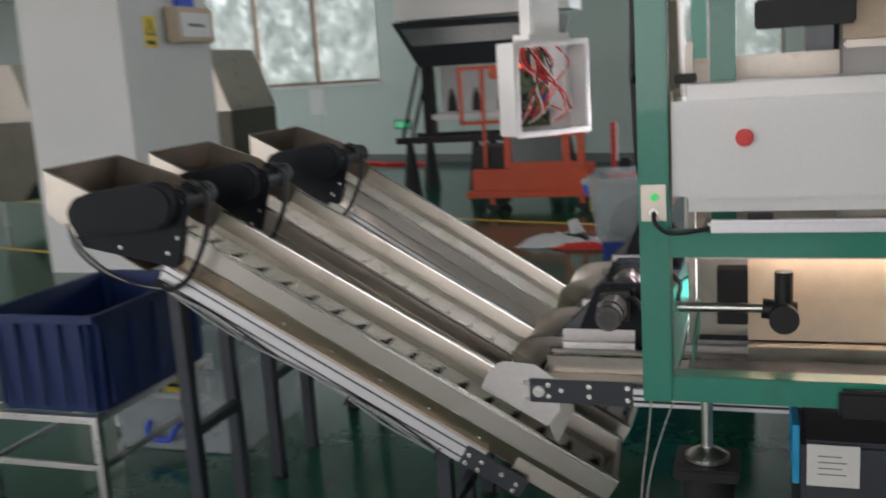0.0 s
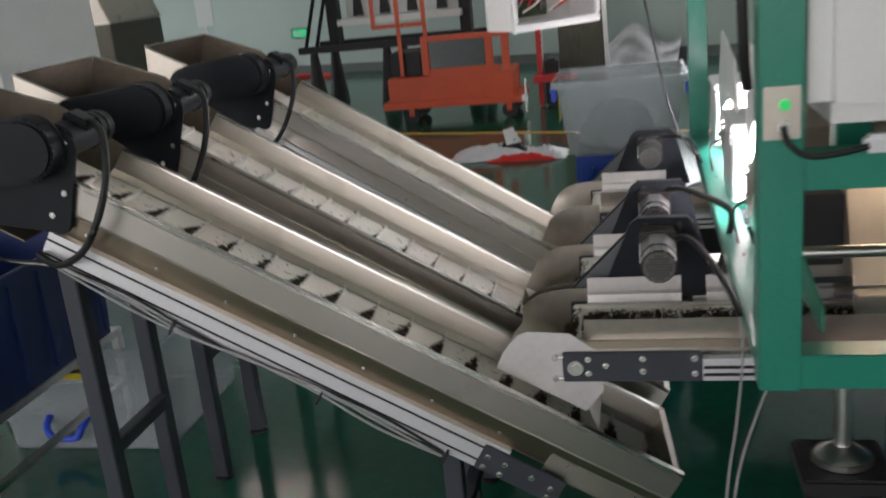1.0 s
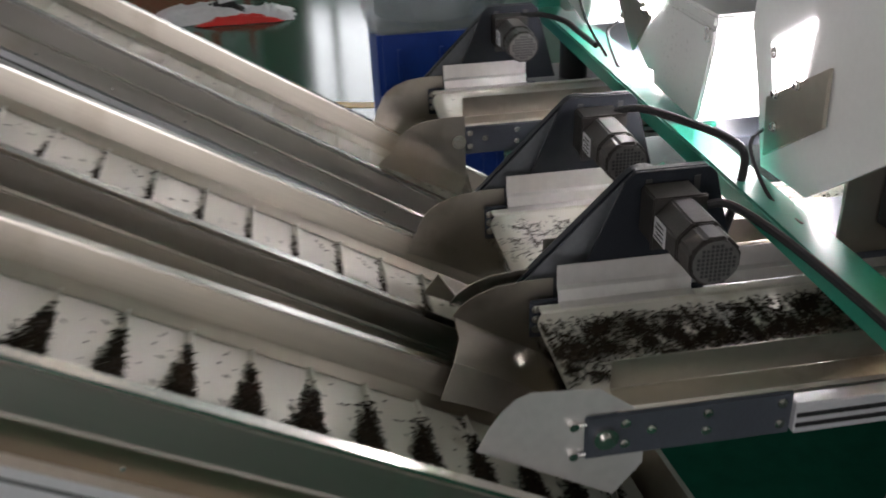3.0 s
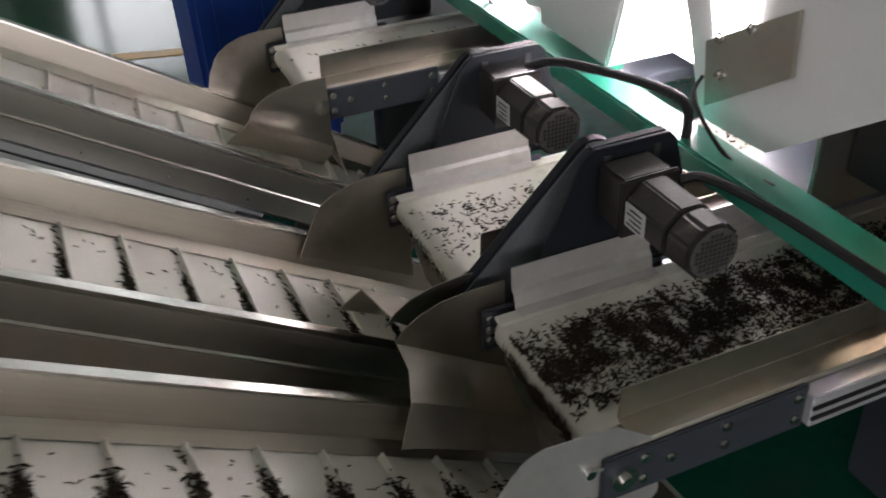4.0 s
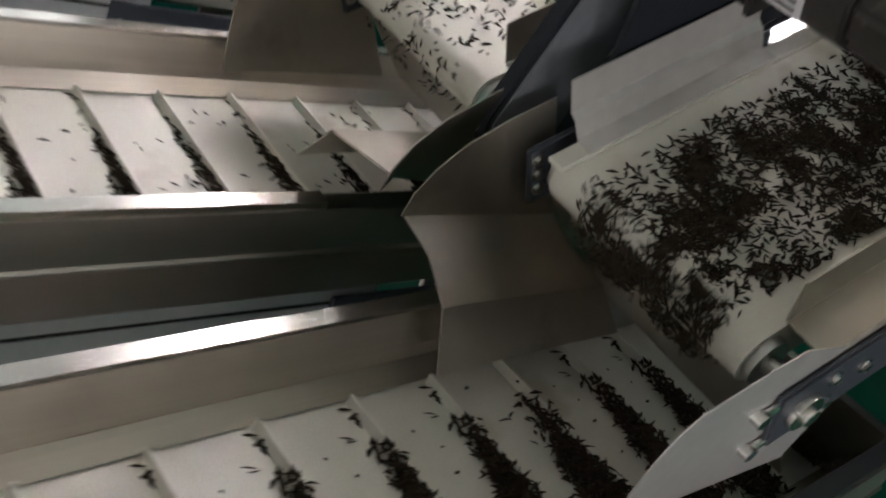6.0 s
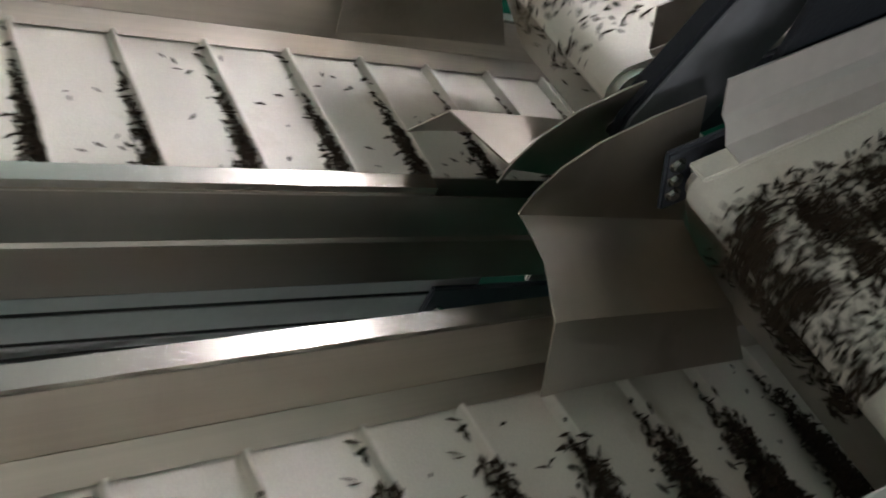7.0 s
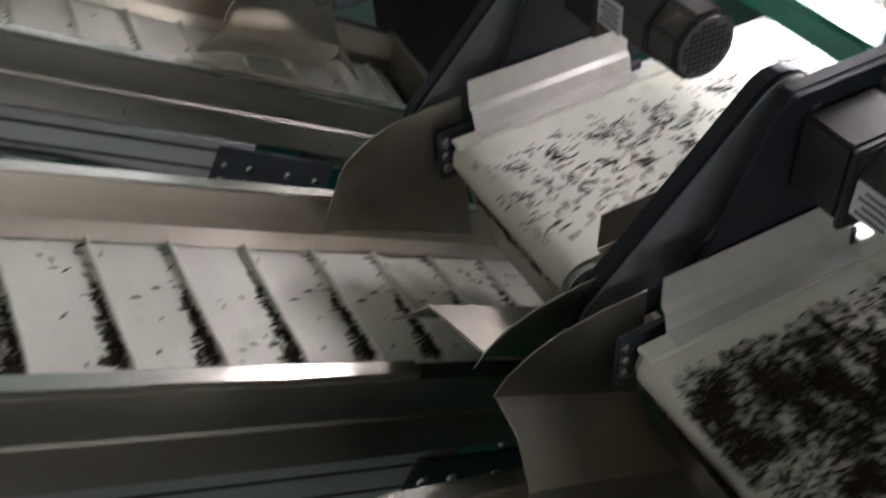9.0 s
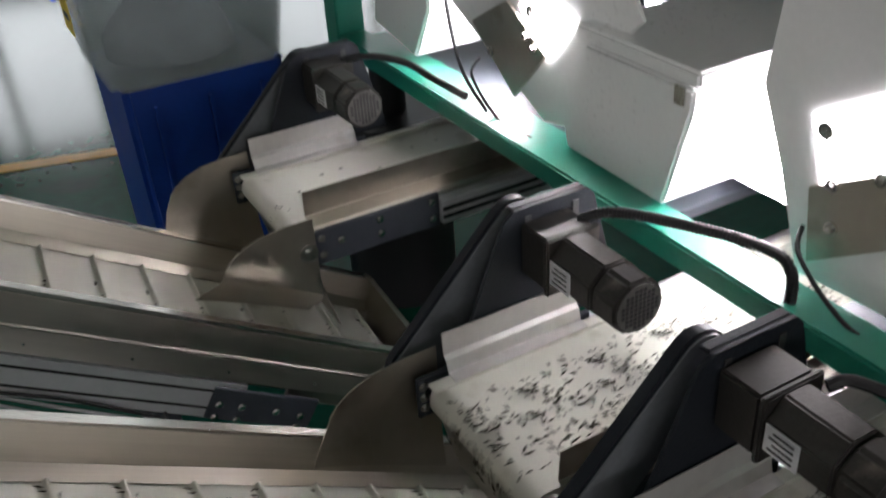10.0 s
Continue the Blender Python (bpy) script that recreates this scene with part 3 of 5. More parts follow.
def cleat_meshes(leaves, n, rnd, between, pile):
    """The cleat, and n kinds of tea drift that lies against it (in belt space, z up)."""
    bm = slab([(-0.004, 0.0), (0.004, 0.0), (0.0022, 0.013), (-0.0015, 0.013)], "y", -0.146, 0.146)
    cleat = raw_object("belt_cleat", bm, CLEAT)
    kinds = []
    for _ in range(n):
        b = bmesh.new()
        up = Vector((0, 0, 1))
        c0 = rnd.uniform(-0.11, -0.07)
        ragged = rnd.uniform(0.65, 1.05)
        for i in range(leaves):
            heap = pile > 0.02 and i % 3
            y = max(-0.142, min(0.138, c0 + abs(rnd.gauss(-0.01, 0.075)) - 0.02))
            if heap:
                y = -0.142 + 0.235 * (1 - math.sqrt(rnd.random())) + rnd.gauss(0, 0.012)
            wide = 0.004 + pile * max(0.0, 0.05 - y) / 0.18
            x = -0.003 - min(abs(rnd.gauss(0, wide)), 0.075)
            if heap:
                wide = 0.005 + 0.070 * max(0.0, 0.090 - y) / 0.22
                x = min(-0.002, -0.003 - wide * ragged * rnd.random() ** 1.2 + rnd.gauss(0, 0.007))
            z = max(0.0015, rnd.uniform(0.0, 0.008 + pile * 0.35) * (1 + x / (2.2 * wide)))
            nn = Vector((rnd.uniform(-.6, .2), rnd.uniform(-.4, .4), 1)).normalized()
            leaf_mesh(b, rnd, Vector((x, y, z)), nn, 0.0135)
        for i in range(between):
            leaf_mesh(b, rnd, Vector((rnd.uniform(-0.1, 0.0), rnd.uniform(-0.125, 0.125), 0.002)), up, 0.011)
        kinds.append(raw_object("tea_leaves", b, TEA))
    return cleat, kinds


def add_cleats(R, M, spacing, speed, phase, leaves, between, seed, pile=0.004):
    """phase: the cleats' place down the belt at t = 0, in metres."""
    rnd = random.Random(seed)
    cleat, kinds = cleat_meshes(leaves, 4, rnd, between, pile)
    u_low, r, top_w = 0.47, 0.018, -0.0798
    count = 37
    total = count * spacing
    length = (total - 2 * math.pi * r) / 2
    fix = R.matrix_basis.inverted() @ M @ Matrix.Translation((u_low, 0, 0))
    for k in range(count):
        ob = new("belt_cleat", cleat)
        ob.parent = R
        tea = new("tea_leaves", kinds[rnd.randrange(4)])
        tea.parent = ob
        tagged(tea, "drift of dry black tea leaves", kind="stuff")
        s0 = (u_low - phase) % spacing + k * spacing
        MOVING.append((ob, loop_rows(s0, speed, length, top_w, r, fix)))


conv = {k: build_conveyor(k, l) for k, l in (
    ("A", "stainless inclined cleated conveyor heaped with black tea"),
    ("B", "stainless inclined cleated conveyor with sparse black tea"),
    ("C", "stainless inclined cleated conveyor, almost empty white belt"))}
SP = 0.111
add_cleats(*conv["A"], SP, 3.83 * SP, SP * (0.5 + 3.83), 1300, 14, 1, 0.032)
add_cleats(*conv["B"], SP, 3.76 * SP, SP * 3.76 * 4.5, 170, 9, 2, 0.008)
add_cleats(*conv["C"], SP, 3.80 * SP, 0.04, 7, 2, 3)

# ---------------------------------------------------------------- outlet conveyors of the sorter
OUTLETS = {"A": 0.0, "B": 0.445, "C": 1.37}


def chute_plate(name, R, y, key, dy):
    """A guide plate beside the belt's end: an upright part with a rounded top, folded inwards below."""
    top = [(0.03, 0.728), (-0.03, 0.728), (-0.085, 0.722), (-0.125, 0.708), (-0.155, 0.688), (-0.172, 0.667)]
    slope = [0.20, 0.14, 0.085, 0.045, 0.015, 0.0]
    folds = {"far_A": [(-0.170, 0.0, 0.663), (-0.168, -0.045, 0.640), (-0.189, -0.105, 0.628), (-0.222, -0.140, 0.572)],
             "near_A": [(-0.174, 0.0, 0.668), (-0.198, 0.004, 0.646), (-0.196, 0.05, 0.615), (-0.194, 0.055, 0.612)],
             "far_B": [(-0.172, 0.0, 0.663), (-0.190, -0.002, 0.630), (-0.200, -0.004, 0.610), (-0.211, -0.006, 0.585)],
             "near_B": [(-0.148, 0.010, 0.668), (-0.150, 0.012, 0.664), (-0.178, 0.100, 0.682), (-0.203, 0.178, 0.594)],
             "far_C": [(-0.172, 0.0, 0.663), (-0.190, -0.01, 0.635), (-0.200, -0.02, 0.605), (-0.212, -0.035, 0.575)],
             "near_C": [(-0.172, 0.0, 0.660), (-0.185, 0.02, 0.630), (-0.205, 0.08, 0.585), (-0.220, 0.12, 0.550)]}[key]
    x0s = [p[0] for p in top]
    verts = [(x, y, z) for x, z in top]
    for fx, fy, fz in folds:
        k = fx - top[-1][0]
        for i, x in enumerate(x0s):
            verts.append((x + k * (i / 5), y + fy, fz - slope[i] * 0.62))
    n = len(top)
    faces = []
    for r in range(len(folds)):
        for i in range(n - 1):
            faces.append((r * n + i, r * n + i + 1, (r + 1) * n + i + 1, (r + 1) * n + i))
    return part(name, quads(verts, faces, 0.002), STEEL_DULL, R, "folded stainless guide plate", m=Matrix.Translation((0, dy, 0.006)))


def build_outlet(key, label):
    dy = OUTLETS[key]
    T = Matrix.Translation((0, dy, 0.009))
    R = root("outlet_conveyor", (0.3, dy - 0.19, 0.64), label, "conveyor", "sorter outlet conveyors")
    X1 = 1.5
    # belt: flat loop round a tail roller
    loop = hull_outline([(0.018, 0.6535, 0.031), (X1, 0.6535, 0.031)], 12)
    part("belt", slab(loop, "y", -0.335, -0.045, 0.0), BELT, R, "white outlet belt", m=T)
    part("end_roller", join(rod((0.018, -0.345, 0.6535), (0.018, -0.035, 0.6535), 0.026, 20), rod((0.018, -0.395, 0.6535), (0.018, 0.03, 0.6535), 0.010, 12)), STEEL_TUBE, R, m=T)
    for y0, y1 in ((-0.393, -0.385), (-0.020, -0.012)):
        pl = part("end_plate", box(-0.022, 0.335, y0, y1, 0.605, 0.690, 0.003), DARK_PLATE, R, "dark bolted end plate", m=T)
        s = -1 if y0 < -0.2 else 1
        yb = y0 if s < 0 else y1
        for x, z in ((0.045, 0.67), (0.045, 0.63), (0.09, 0.652), (0.185, 0.67), (0.185, 0.635), (0.315, 0.67), (0.315, 0.628)):
            part("bolt", bolt_mesh((x, yb, z), (0, s, 0), 0.006), BOLT, pl, m=T)
        part("bearing", join(rod((0.012, yb, 0.6475), (0.012, yb + s * 0.008, 0.6475), 0.021, 18), rod((0.012, yb, 0.6475), (0.012, yb + s * 0.014, 0.6475), 0.010, 12)), BOLT, pl, m=T)
        for z in (0.675, 0.615) if s < 0 else ():
            part("adjusting_screw", join(rod((-0.036, (y0 + y1) / 2, z), (-0.02, (y0 + y1) / 2, z), 0.004, 8), rod((-0.041, y0 - 0.002, z), (-0.041, y1 + 0.002, z), 0.008, 12)), BOLT, pl, m=T)
        for z in (0.672, 0.650, 0.628) if s > 0 else ():
            part("bolt", bolt_mesh((-0.010, y0, z), (0, -1, 0), 0.006), BOLT, pl, m=T)
        bar = part("aluminium_bar", box(0.335, X1, y0 - 0.012, y1 + 0.012, 0.612, 0.672, 0.002), ALU, R, "slotted aluminium side bar", m=T)
        for z in (0.650, 0.630):
            part("slot_strip", box(0.337, X1, yb + s * 0.0125 - 0.002, yb + s * 0.0125 + 0.002, z - 0.004, z + 0.004), BLACK, bar, m=T)
    # guards along the belt
    part("far_guard", sheet([(-0.060, 0.690), (-0.036, 0.692), (-0.030, 0.715), (-0.022, 0.722), (-0.020, 0.765)], "x", 0.03, 0.30, 0.002), GUARD, R, "pale bent steel splash guard", m=T)
    if key == "A":
        part("inner_guard", sheet([(-0.036, 0.692), (-0.030, 0.715), (-0.022, 0.722), (-0.020, 0.765)], "x", 0.37, 0.715, 0.002), GUARD, R, "pale bent steel inner guard", m=T)
    part("guard_rail", box(-0.01, 1.2, -0.062, -0.036, 0.6835, 0.690, 0.002), BELT, R, "cream plastic belt edge strip", m=T)
    part("near_guard", sheet([(-0.343, 0.760), (-0.3385, 0.7015)], "x", 0.035, 1.2, 0.002), STEEL_DULL, R, "upright stainless side guard", m=T)
    part("near_ledge", sheet([(-0.3385, 0.700), (-0.382, 0.695), (-0.386, 0.688)], "x", 0.035, 1.2, 0.002), STEEL_DULL, R, m=T)
    part("roller_gap", rod((0.10, -0.383, 0.668), (0.10, -0.337, 0.668), 0.022, 16), BLACK, R, "black tension roller", m=T)
    # guide plates that drop the tea onto the incline below
    chute_plate("far_guide", R, 0.004, "far_" + key, dy)
    if key == "A":
        part("near_guide", slab([(-0.2, 0.645), (-0.18, 0.686), (-0.157, 0.717), (-0.135, 0.738), (-0.111, 0.747), (0.0, 0.74), (0.08, 0.68), (0.082, 0.577), (0.033, 0.516)], "y", -0.3846, -0.3830), GUARD, R, "flat stainless guide plate with a rounded top", m=T)
    else:
        chute_plate("near_guide", R, -0.398, "near_" + key, dy)
    near_edge = -0.380 if key == "A" else -0.395
    part("back_guide", quads([(0.02, near_edge, 0.60), (0.02, 0.0, 0.60), (0.06, 0.0, 0.44), (0.06, near_edge, 0.44)], [(0, 1, 2, 3)]), STEEL_DULL, R, "stainless back plate", m=T)
    # drive: bracket plate, cover and geared motor
    br = part("motor_bracket", slab([(0.160, 0.925), (0.180, 0.940), (0.325, 0.940), (0.340, 0.925), (0.400, 0.70), (0.065, 0.70)], "y", -0.016, -0.008, 0.001), DARK, R, "charcoal motor bracket plate", m=T)
    part("bracket_flange", box(0.180, 0.325, -0.007, 0.012, 0.934, 0.9405, 0.002), DARK, br, m=T)
    for x in (0.205, 0.30):
        part("slot_hole", box(x - 0.006, x + 0.006, -0.0185, -0.0165, 0.895, 0.925), INK, br, m=T)
    part("belt_cover", slab(hull_outline([(0.215, 0.880, 0.048), (0.010, 0.668, 0.054)]), "y", 0.036, 0.062, 0.004), DARK, R, "charcoal rounded belt cover", m=T)
    part("cover_rim", slab(hull_outline([(0.215, 0.880, 0.044), (0.010, 0.668, 0.050)]), "y", 0.0325, 0.0355), SLATE_LIT, R, "slate grey cover rim, pale as a lit edge", m=T)
    mo = part("gearbox", box(0.189, 0.285, -0.088, -0.017, 0.822, 0.918, 0.005), MOTOR, R, "grey cast gearbox", m=T)
    part("flange", box(0.185, 0.289, -0.098, -0.088, 0.818, 0.922, 0.003), MOTOR, mo, m=T)
    part("motor_body", join(slab([(0.236 + 0.0515 * math.cos(math.radians(22.5 + 45 * k)), 0.872 + 0.0515 * math.sin(math.radians(22.5 + 45 * k))) for k in range(8)], "y", -0.200, -0.098, 0.003)), MOTOR, R, "dark grey eight-sided motor body", m=T)
    fan = part("fan_cover", slab([(0.236 + 0.0495 * math.cos(math.radians(22.5 + 45 * k)), 0.872 + 0.0495 * math.sin(math.radians(22.5 + 45 * k))) for k in range(8)], "y", -0.258, -0.2005, 0.006), MOTOR, R, m=T)
    part("fan_disc", rod((0.236, -0.2595, 0.872), (0.236, -0.257, 0.872), 0.041, 28), FANM, fan, m=T)
    holes = []
    for i in range(-4, 5):
        for j in range(-4, 5):
            if i * i + j * j < 19:
                holes.append(box(0.236 + i * 0.0078 - 0.0027, 0.236 + i * 0.0078 + 0.0027, -0.2605, -0.2590, 0.872 + j * 0.0078 - 0.0027, 0.872 + j * 0.0078 + 0.0027))
    part("fan_grille", join(*holes), INK, fan, "grid of black vent holes", m=T)
    part("rating_plate", box(0.1858, 0.1882, -0.155, -0.103, 0.850, 0.892, 0.0005), ALU, mo, "small silver rating plate", m=T)
    for k in range(4):
        part("printed_line", box(0.1848, 0.1856, -0.148, -0.110 - 0.006 * (k % 2), 0.856 + k * 0.009, 0.859 + k * 0.009), INK, mo, m=T)
    runs = {"A": [(0.285, -0.105, 0.905), (0.315, -0.13, 0.912), (0.355, -0.24, 0.90), (0.392, -0.42, 0.878), (0.405, -0.53, 0.866), (0.409, -0.568, 0.856)],
            "B": [(0.275, -0.06, 0.915), (0.32, -0.10, 0.932), (0.39, -0.20, 0.928), (0.44, -0.29, 0.920), (0.455, -0.335, 0.900), (0.440, -0.355, 0.83), (0.400, -0.370, 0.70)],
            "C": [(0.275, -0.06, 0.915), (0.33, -0.10, 0.925), (0.385, -0.17, 0.918), (0.405, -0.26, 0.905), (0.412, -0.40, 0.902)]}
    part("motor_cable", tube(runs[key], 0.0085), BLACK, R, "black corrugated motor cable", m=T)
    turns = []
    pts = smooth_line(runs[key])
    for p, q in zip(pts, pts[1:]):
        n = max(1, round((q - p).length / 0.006))
        d = (q - p).normalized()
        turns += [rod(p + (q - p) * i / n - d * 0.0012, p + (q - p) * i / n + d * 0.0012, 0.0100, 8) for i in range(n)]
    if key == "B":
        part("cable_ribs", join(*turns), BLACK, R, m=T)
    return R


out = {k: build_outlet(k, l) for k, l in (
    ("A", "sorter outlet belt thickly covered in black tea, with motor"),
    ("B", "sorter outlet belt with scattered black tea, with motor"),
    ("C", "sorter outlet belt, nearly clean, with motor"))}


def add_tea_patches(key, count, leaves, seed):
    """Strips of tea that ride round the outlet belt at 0.4 m/s."""
    R, dy = out[key], OUTLETS[key]
    rnd = random.Random(seed)
    r, length = 0.0315, 1.482
    total = 2 * length + 2 * math.pi * r
    step = total / count
    up = Vector((0, 0, 1))
    kinds = []
    for _ in range(4):
        b = bmesh.new()
        lumps = [(rnd.uniform(-step / 2, step / 2), rnd.uniform(-0.105, 0.085), rnd.uniform(0.006, 0.024)) for _ in range(12)]
        for i in range(leaves):
            if rnd.random() < 0.8:
                cx, cy, sd = rnd.choice(lumps)
                x, y = rnd.gauss(cx, sd), rnd.gauss(cy, sd)
            else:
                x, y = rnd.uniform(-step / 2, step / 2), rnd.uniform(-0.10, 0.10)
            if abs(y) > 0.108:
                y = rnd.uniform(-0.108, 0.108)
            x = max(-step / 2, min(step / 2, x))
            leaf_mesh(b, rnd, Vector((x, y, 0.001 + rnd.uniform(0, 0.004))), up, 0.0112)
        kinds.append(raw_object("tea_layer", b, TEA))
    fix = R.matrix_basis.inverted() @ Matrix.Translation((X_OUT_END, dy - 0.195, 0.6940)) @ Matrix.Rotation(0, 4, "Z")
    for k in range(count):
        ob = new("tea_layer", kinds[k % 4 if leaves > 100 else rnd.randrange(4)])
        ob.parent = R
        tagged(ob, "loose dry black tea leaves", kind="stuff")
        MOVING.append((ob, loop_rows(k * step + 0.01, 0.4, length, 0.0, r, fix)))


X_OUT_END = 1.5
add_tea_patches("A", 46, 900, 11)
add_tea_patches("B", 46, 85, 12)
add_tea_patches("C", 46, 3, 13)

# ---------------------------------------------------------------- sorting machine


def build_sorter():
    R = root("sorting_machine", (0.46, -0.8, 0.8), "green framed optical sorting machine with white covers", "sorting machine")

    def add(name, bm, material, label="", parent=None):
        return part(name, bm, material, parent or R, label)
    add("post", box(0.418, 0.500, -0.845, -0.765, 0.805, 2.9, 0.004), GREEN, "green square steel post")
    add("post", box(0.418, 0.500, 1.66, 1.74, 0.805, 2.9, 0.004), GREEN, "green square steel post")
    add("post", box(0.60, 0.67, -0.62, -0.55, 1.22, 2.9, 0.004), GREEN, "green square steel post")
    add("front_beam", box(0.500, 2.9, -0.842, -0.767, 0.808, 0.882, 0.003), GREEN, "green lower front beam")
    add("front_beam", box(0.500, 2.9, -0.842, -0.767, 1.222, 1.292, 0.003), GREEN, "green upper front beam")
    add("side_beam", box(0.421, 0.502, -0.765, 1.66, 0.814, 0.862, 0.005), GREEN, "green lower side beam")
    add("side_beam", box(0.421, 0.497, -0.765, 1.66, 2.10, 2.18, 0.003), GREEN, "green upper side beam")
    add("beam_ledge", box(0.504, 0.56, 0.47, 1.655, 0.832, 0.844, 0.002), GREEN, "green inner ledge")
    add("beam_gusset", slab([(-0.765, 0.90), (-0.42, 0.90), (-0.42, 1.0), (-0.765, 0.955)], "x", 0.55, 0.556), GREEN)
    # white front cover with its stop button and grip
    hood = add("front_cover", box(0.507, 2.6, -0.865, -0.50, 1.345, 1.685, 0.042, 6), WHITE, "white rounded front cover")
    add("stop_button", join(rod((0.695, -0.866, 1.545), (0.695, -0.872, 1.545), 0.023, 24), rod((0.695, -0.872, 1.545), (0.695, -0.886, 1.545), 0.016, 24)), RED, "red emergency stop button", hood)
    add("cover_edge", box(0.503, 0.511, -0.80, -0.55, 1.36, 1.67, 0.002), CREAM, "", hood)
    grip = add("grip_bar", box(0.60, 2.6, -0.872, -0.835, 1.294, 1.328, 0.008), ALU, "bright aluminium grip bar")
    add("latch", box(0.70, 0.765, -0.870, -0.84, 1.329, 1.344, 0.003), BLACK, "", grip)
    add("hinge_block", box(0.515, 0.57, -0.80, -0.72, 1.688, 1.715, 0.003), BLACK, "black hinge block")
    pl = add("button_plate", box(0.425, 0.492, -0.850, -0.8455, 1.325, 1.425, 0.002), STEEL_DULL, "small steel switch plate")
    add("switch", rod((0.462, -0.851, 1.392), (0.462, -0.866, 1.392), 0.010, 16), LIME, "lit green button", pl)
    add("socket", rod((0.460, -0.851, 1.350), (0.460, -0.862, 1.350), 0.012, 16), BOLT, "", pl)
    add("switch_cable", tube([(0.460, -0.862, 1.350), (0.465, -0.885, 1.325), (0.50, -0.89, 1.300), (0.56, -0.885, 1.302), (0.605, -0.875, 1.310)], 0.006), BLACK, "thin black cable")
    # upper works over the cover
    add("upper_panel", quads([(0.95, -0.60, 1.78), (2.8, -0.60, 1.78), (2.8, -0.35, 2.25), (0.95, -0.35, 2.25)], [(0, 1, 2, 3)], 0.004), CREAM, "beige sloped feed panel")
    add("upper_lip", box(0.95, 2.8, -0.66, -0.60, 1.755, 1.775, 0.006), STEEL_DULL)
    add("dark_bar", box(0.72, 2.8, -0.60, -0.56, 1.98, 2.06, 0.004), BLACK, "black cross bar")
    add("support_rod", rod((0.50, -0.70, 1.93), (0.92, -0.70, 1.93), 0.017, 14), STEEL_TUBE)
    add("clamp_joint", join(rod((0.88, -0.70, 1.93), (0.99, -0.70, 1.93), 0.032, 16), rod((0.96, -0.70, 1.90), (0.96, -0.70, 2.03), 0.03, 16)), BLACK, "black clamp joint")
    add("bracket_block", box(0.72, 0.98, -0.62, -0.56, 1.82, 1.90, 0.006), BLACK)
    # inside the lower opening
    add("support_rod", rod((0.50, -0.60, 1.02), (0.76, -0.60, 1.02), 0.014, 14), STEEL_TUBE, "steel clamp rod")
    add("clamp_joint", join(rod((0.74, -0.60, 1.02), (0.835, -0.60, 1.01), 0.030, 16), rod((0.80, -0.60, 0.985), (0.80, -0.60, 1.13), 0.026, 16), rod((0.80, -0.66, 1.0), (0.80, -0.55, 1.0), 0.042, 18)), BLACK, "black clamp joint")
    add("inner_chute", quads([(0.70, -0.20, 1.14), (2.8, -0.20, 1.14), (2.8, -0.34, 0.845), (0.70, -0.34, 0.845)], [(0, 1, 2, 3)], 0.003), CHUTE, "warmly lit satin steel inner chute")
    add("tube_lamp", rod((0.72, -0.24, 1.165), (2.7, -0.24, 1.165), 0.009, 10), WARMT, "thin warm lamp tube inside the machine")
    add("inner_lip", box(0.70, 2.8, -0.40, -0.345, 0.785, 0.840, 0.003), STEEL, "polished steel chute lip")
    add("inner_roof", box(0.56, 2.8, -0.74, -0.12, 1.196, 1.210, 0.002), STEEL_DULL)
    # a black block gives the shade of the deep cavity beside the chute
    add("cavity_shade", box(0.60, 0.70, -0.22, -0.14, 0.86, 1.05, 0.003), BLACK, "black block standing in for the cavity's shade")
    add("belt_tray", box(0.52, 2.8, -0.78, -0.42, 0.790, 0.802, 0.002), DARK_PLATE, "dark lower tray")
    add("tray_handle", box(0.93, 1.3, -0.875, -0.845, 0.79, 0.87, 0.01), BLACK, "black tray handle")
    # body behind
    add("body", box(0.98, 2.9, -0.10, 1.64, 0.86, 2.9, 0.01), WHITE, "white machine body")
    add("steel_strip", box(0.524, 0.545, -0.475, -0.435, 0.87, 1.80, 0.002), STEEL_DULL, "upright dull steel strip")
    add("body_band", box(0.962, 0.978, -0.12, 1.64, 0.87, 1.90, 0.002), DARK, "dark upper body band")
    # added sheet that keeps the lamp panels' light from the front opening
    add("lamp_block_sheet", box(0.53, 0.978, -0.14, -0.13, 0.80, 1.75, 0.001), STEEL_DULL)
    add("under_pan", box(0.52, 0.955, -0.125, 0.10, 0.775, 0.80, 0.002), DARK_PLATE)
    add("under_pan", box(0.96, 2.9, -0.08, 0.46, 0.775, 0.80, 0.002), DARK_PLATE)
    add("under_pan", box(0.52, 2.9, 0.47, 1.64, 0.775, 0.80, 0.002), DARK_PLATE)
    # two lit ejector units on the side; the farther one is swung open
    units = (
        ([(-0.43, 1.12), (-0.267, 1.035), (-0.040, 0.874), (0.145, 0.866), (0.199, 1.02), (0.252, 1.142), (0.22, 1.40), (-0.43, 1.40)],
         [(0.156, 1.125), (0.015, 1.205), (0.030, 1.075), (0.122, 1.022)],
         [(0.136, 1.020), (-0.075, 1.140), (-0.080, 1.030), (0.120, 0.900)], ((0.085, 0.975), (0.095, 1.040), (0.02, 1.080))),
        ([(1.26, 1.12), (1.189, 1.05), (0.82, 0.879), (0.741, 0.895), (0.689, 1.025), (0.529, 1.164), (0.62, 1.30), (1.10, 1.36)],
         [(0.899, 1.106), (0.791, 1.142), (0.718, 1.116), (0.810, 1.024)],
         [(1.079, 1.032), (0.935, 1.110), (0.797, 1.030), (0.915, 0.905)], ((0.995, 0.985), (0.86, 1.055), (0.835, 1.035))))
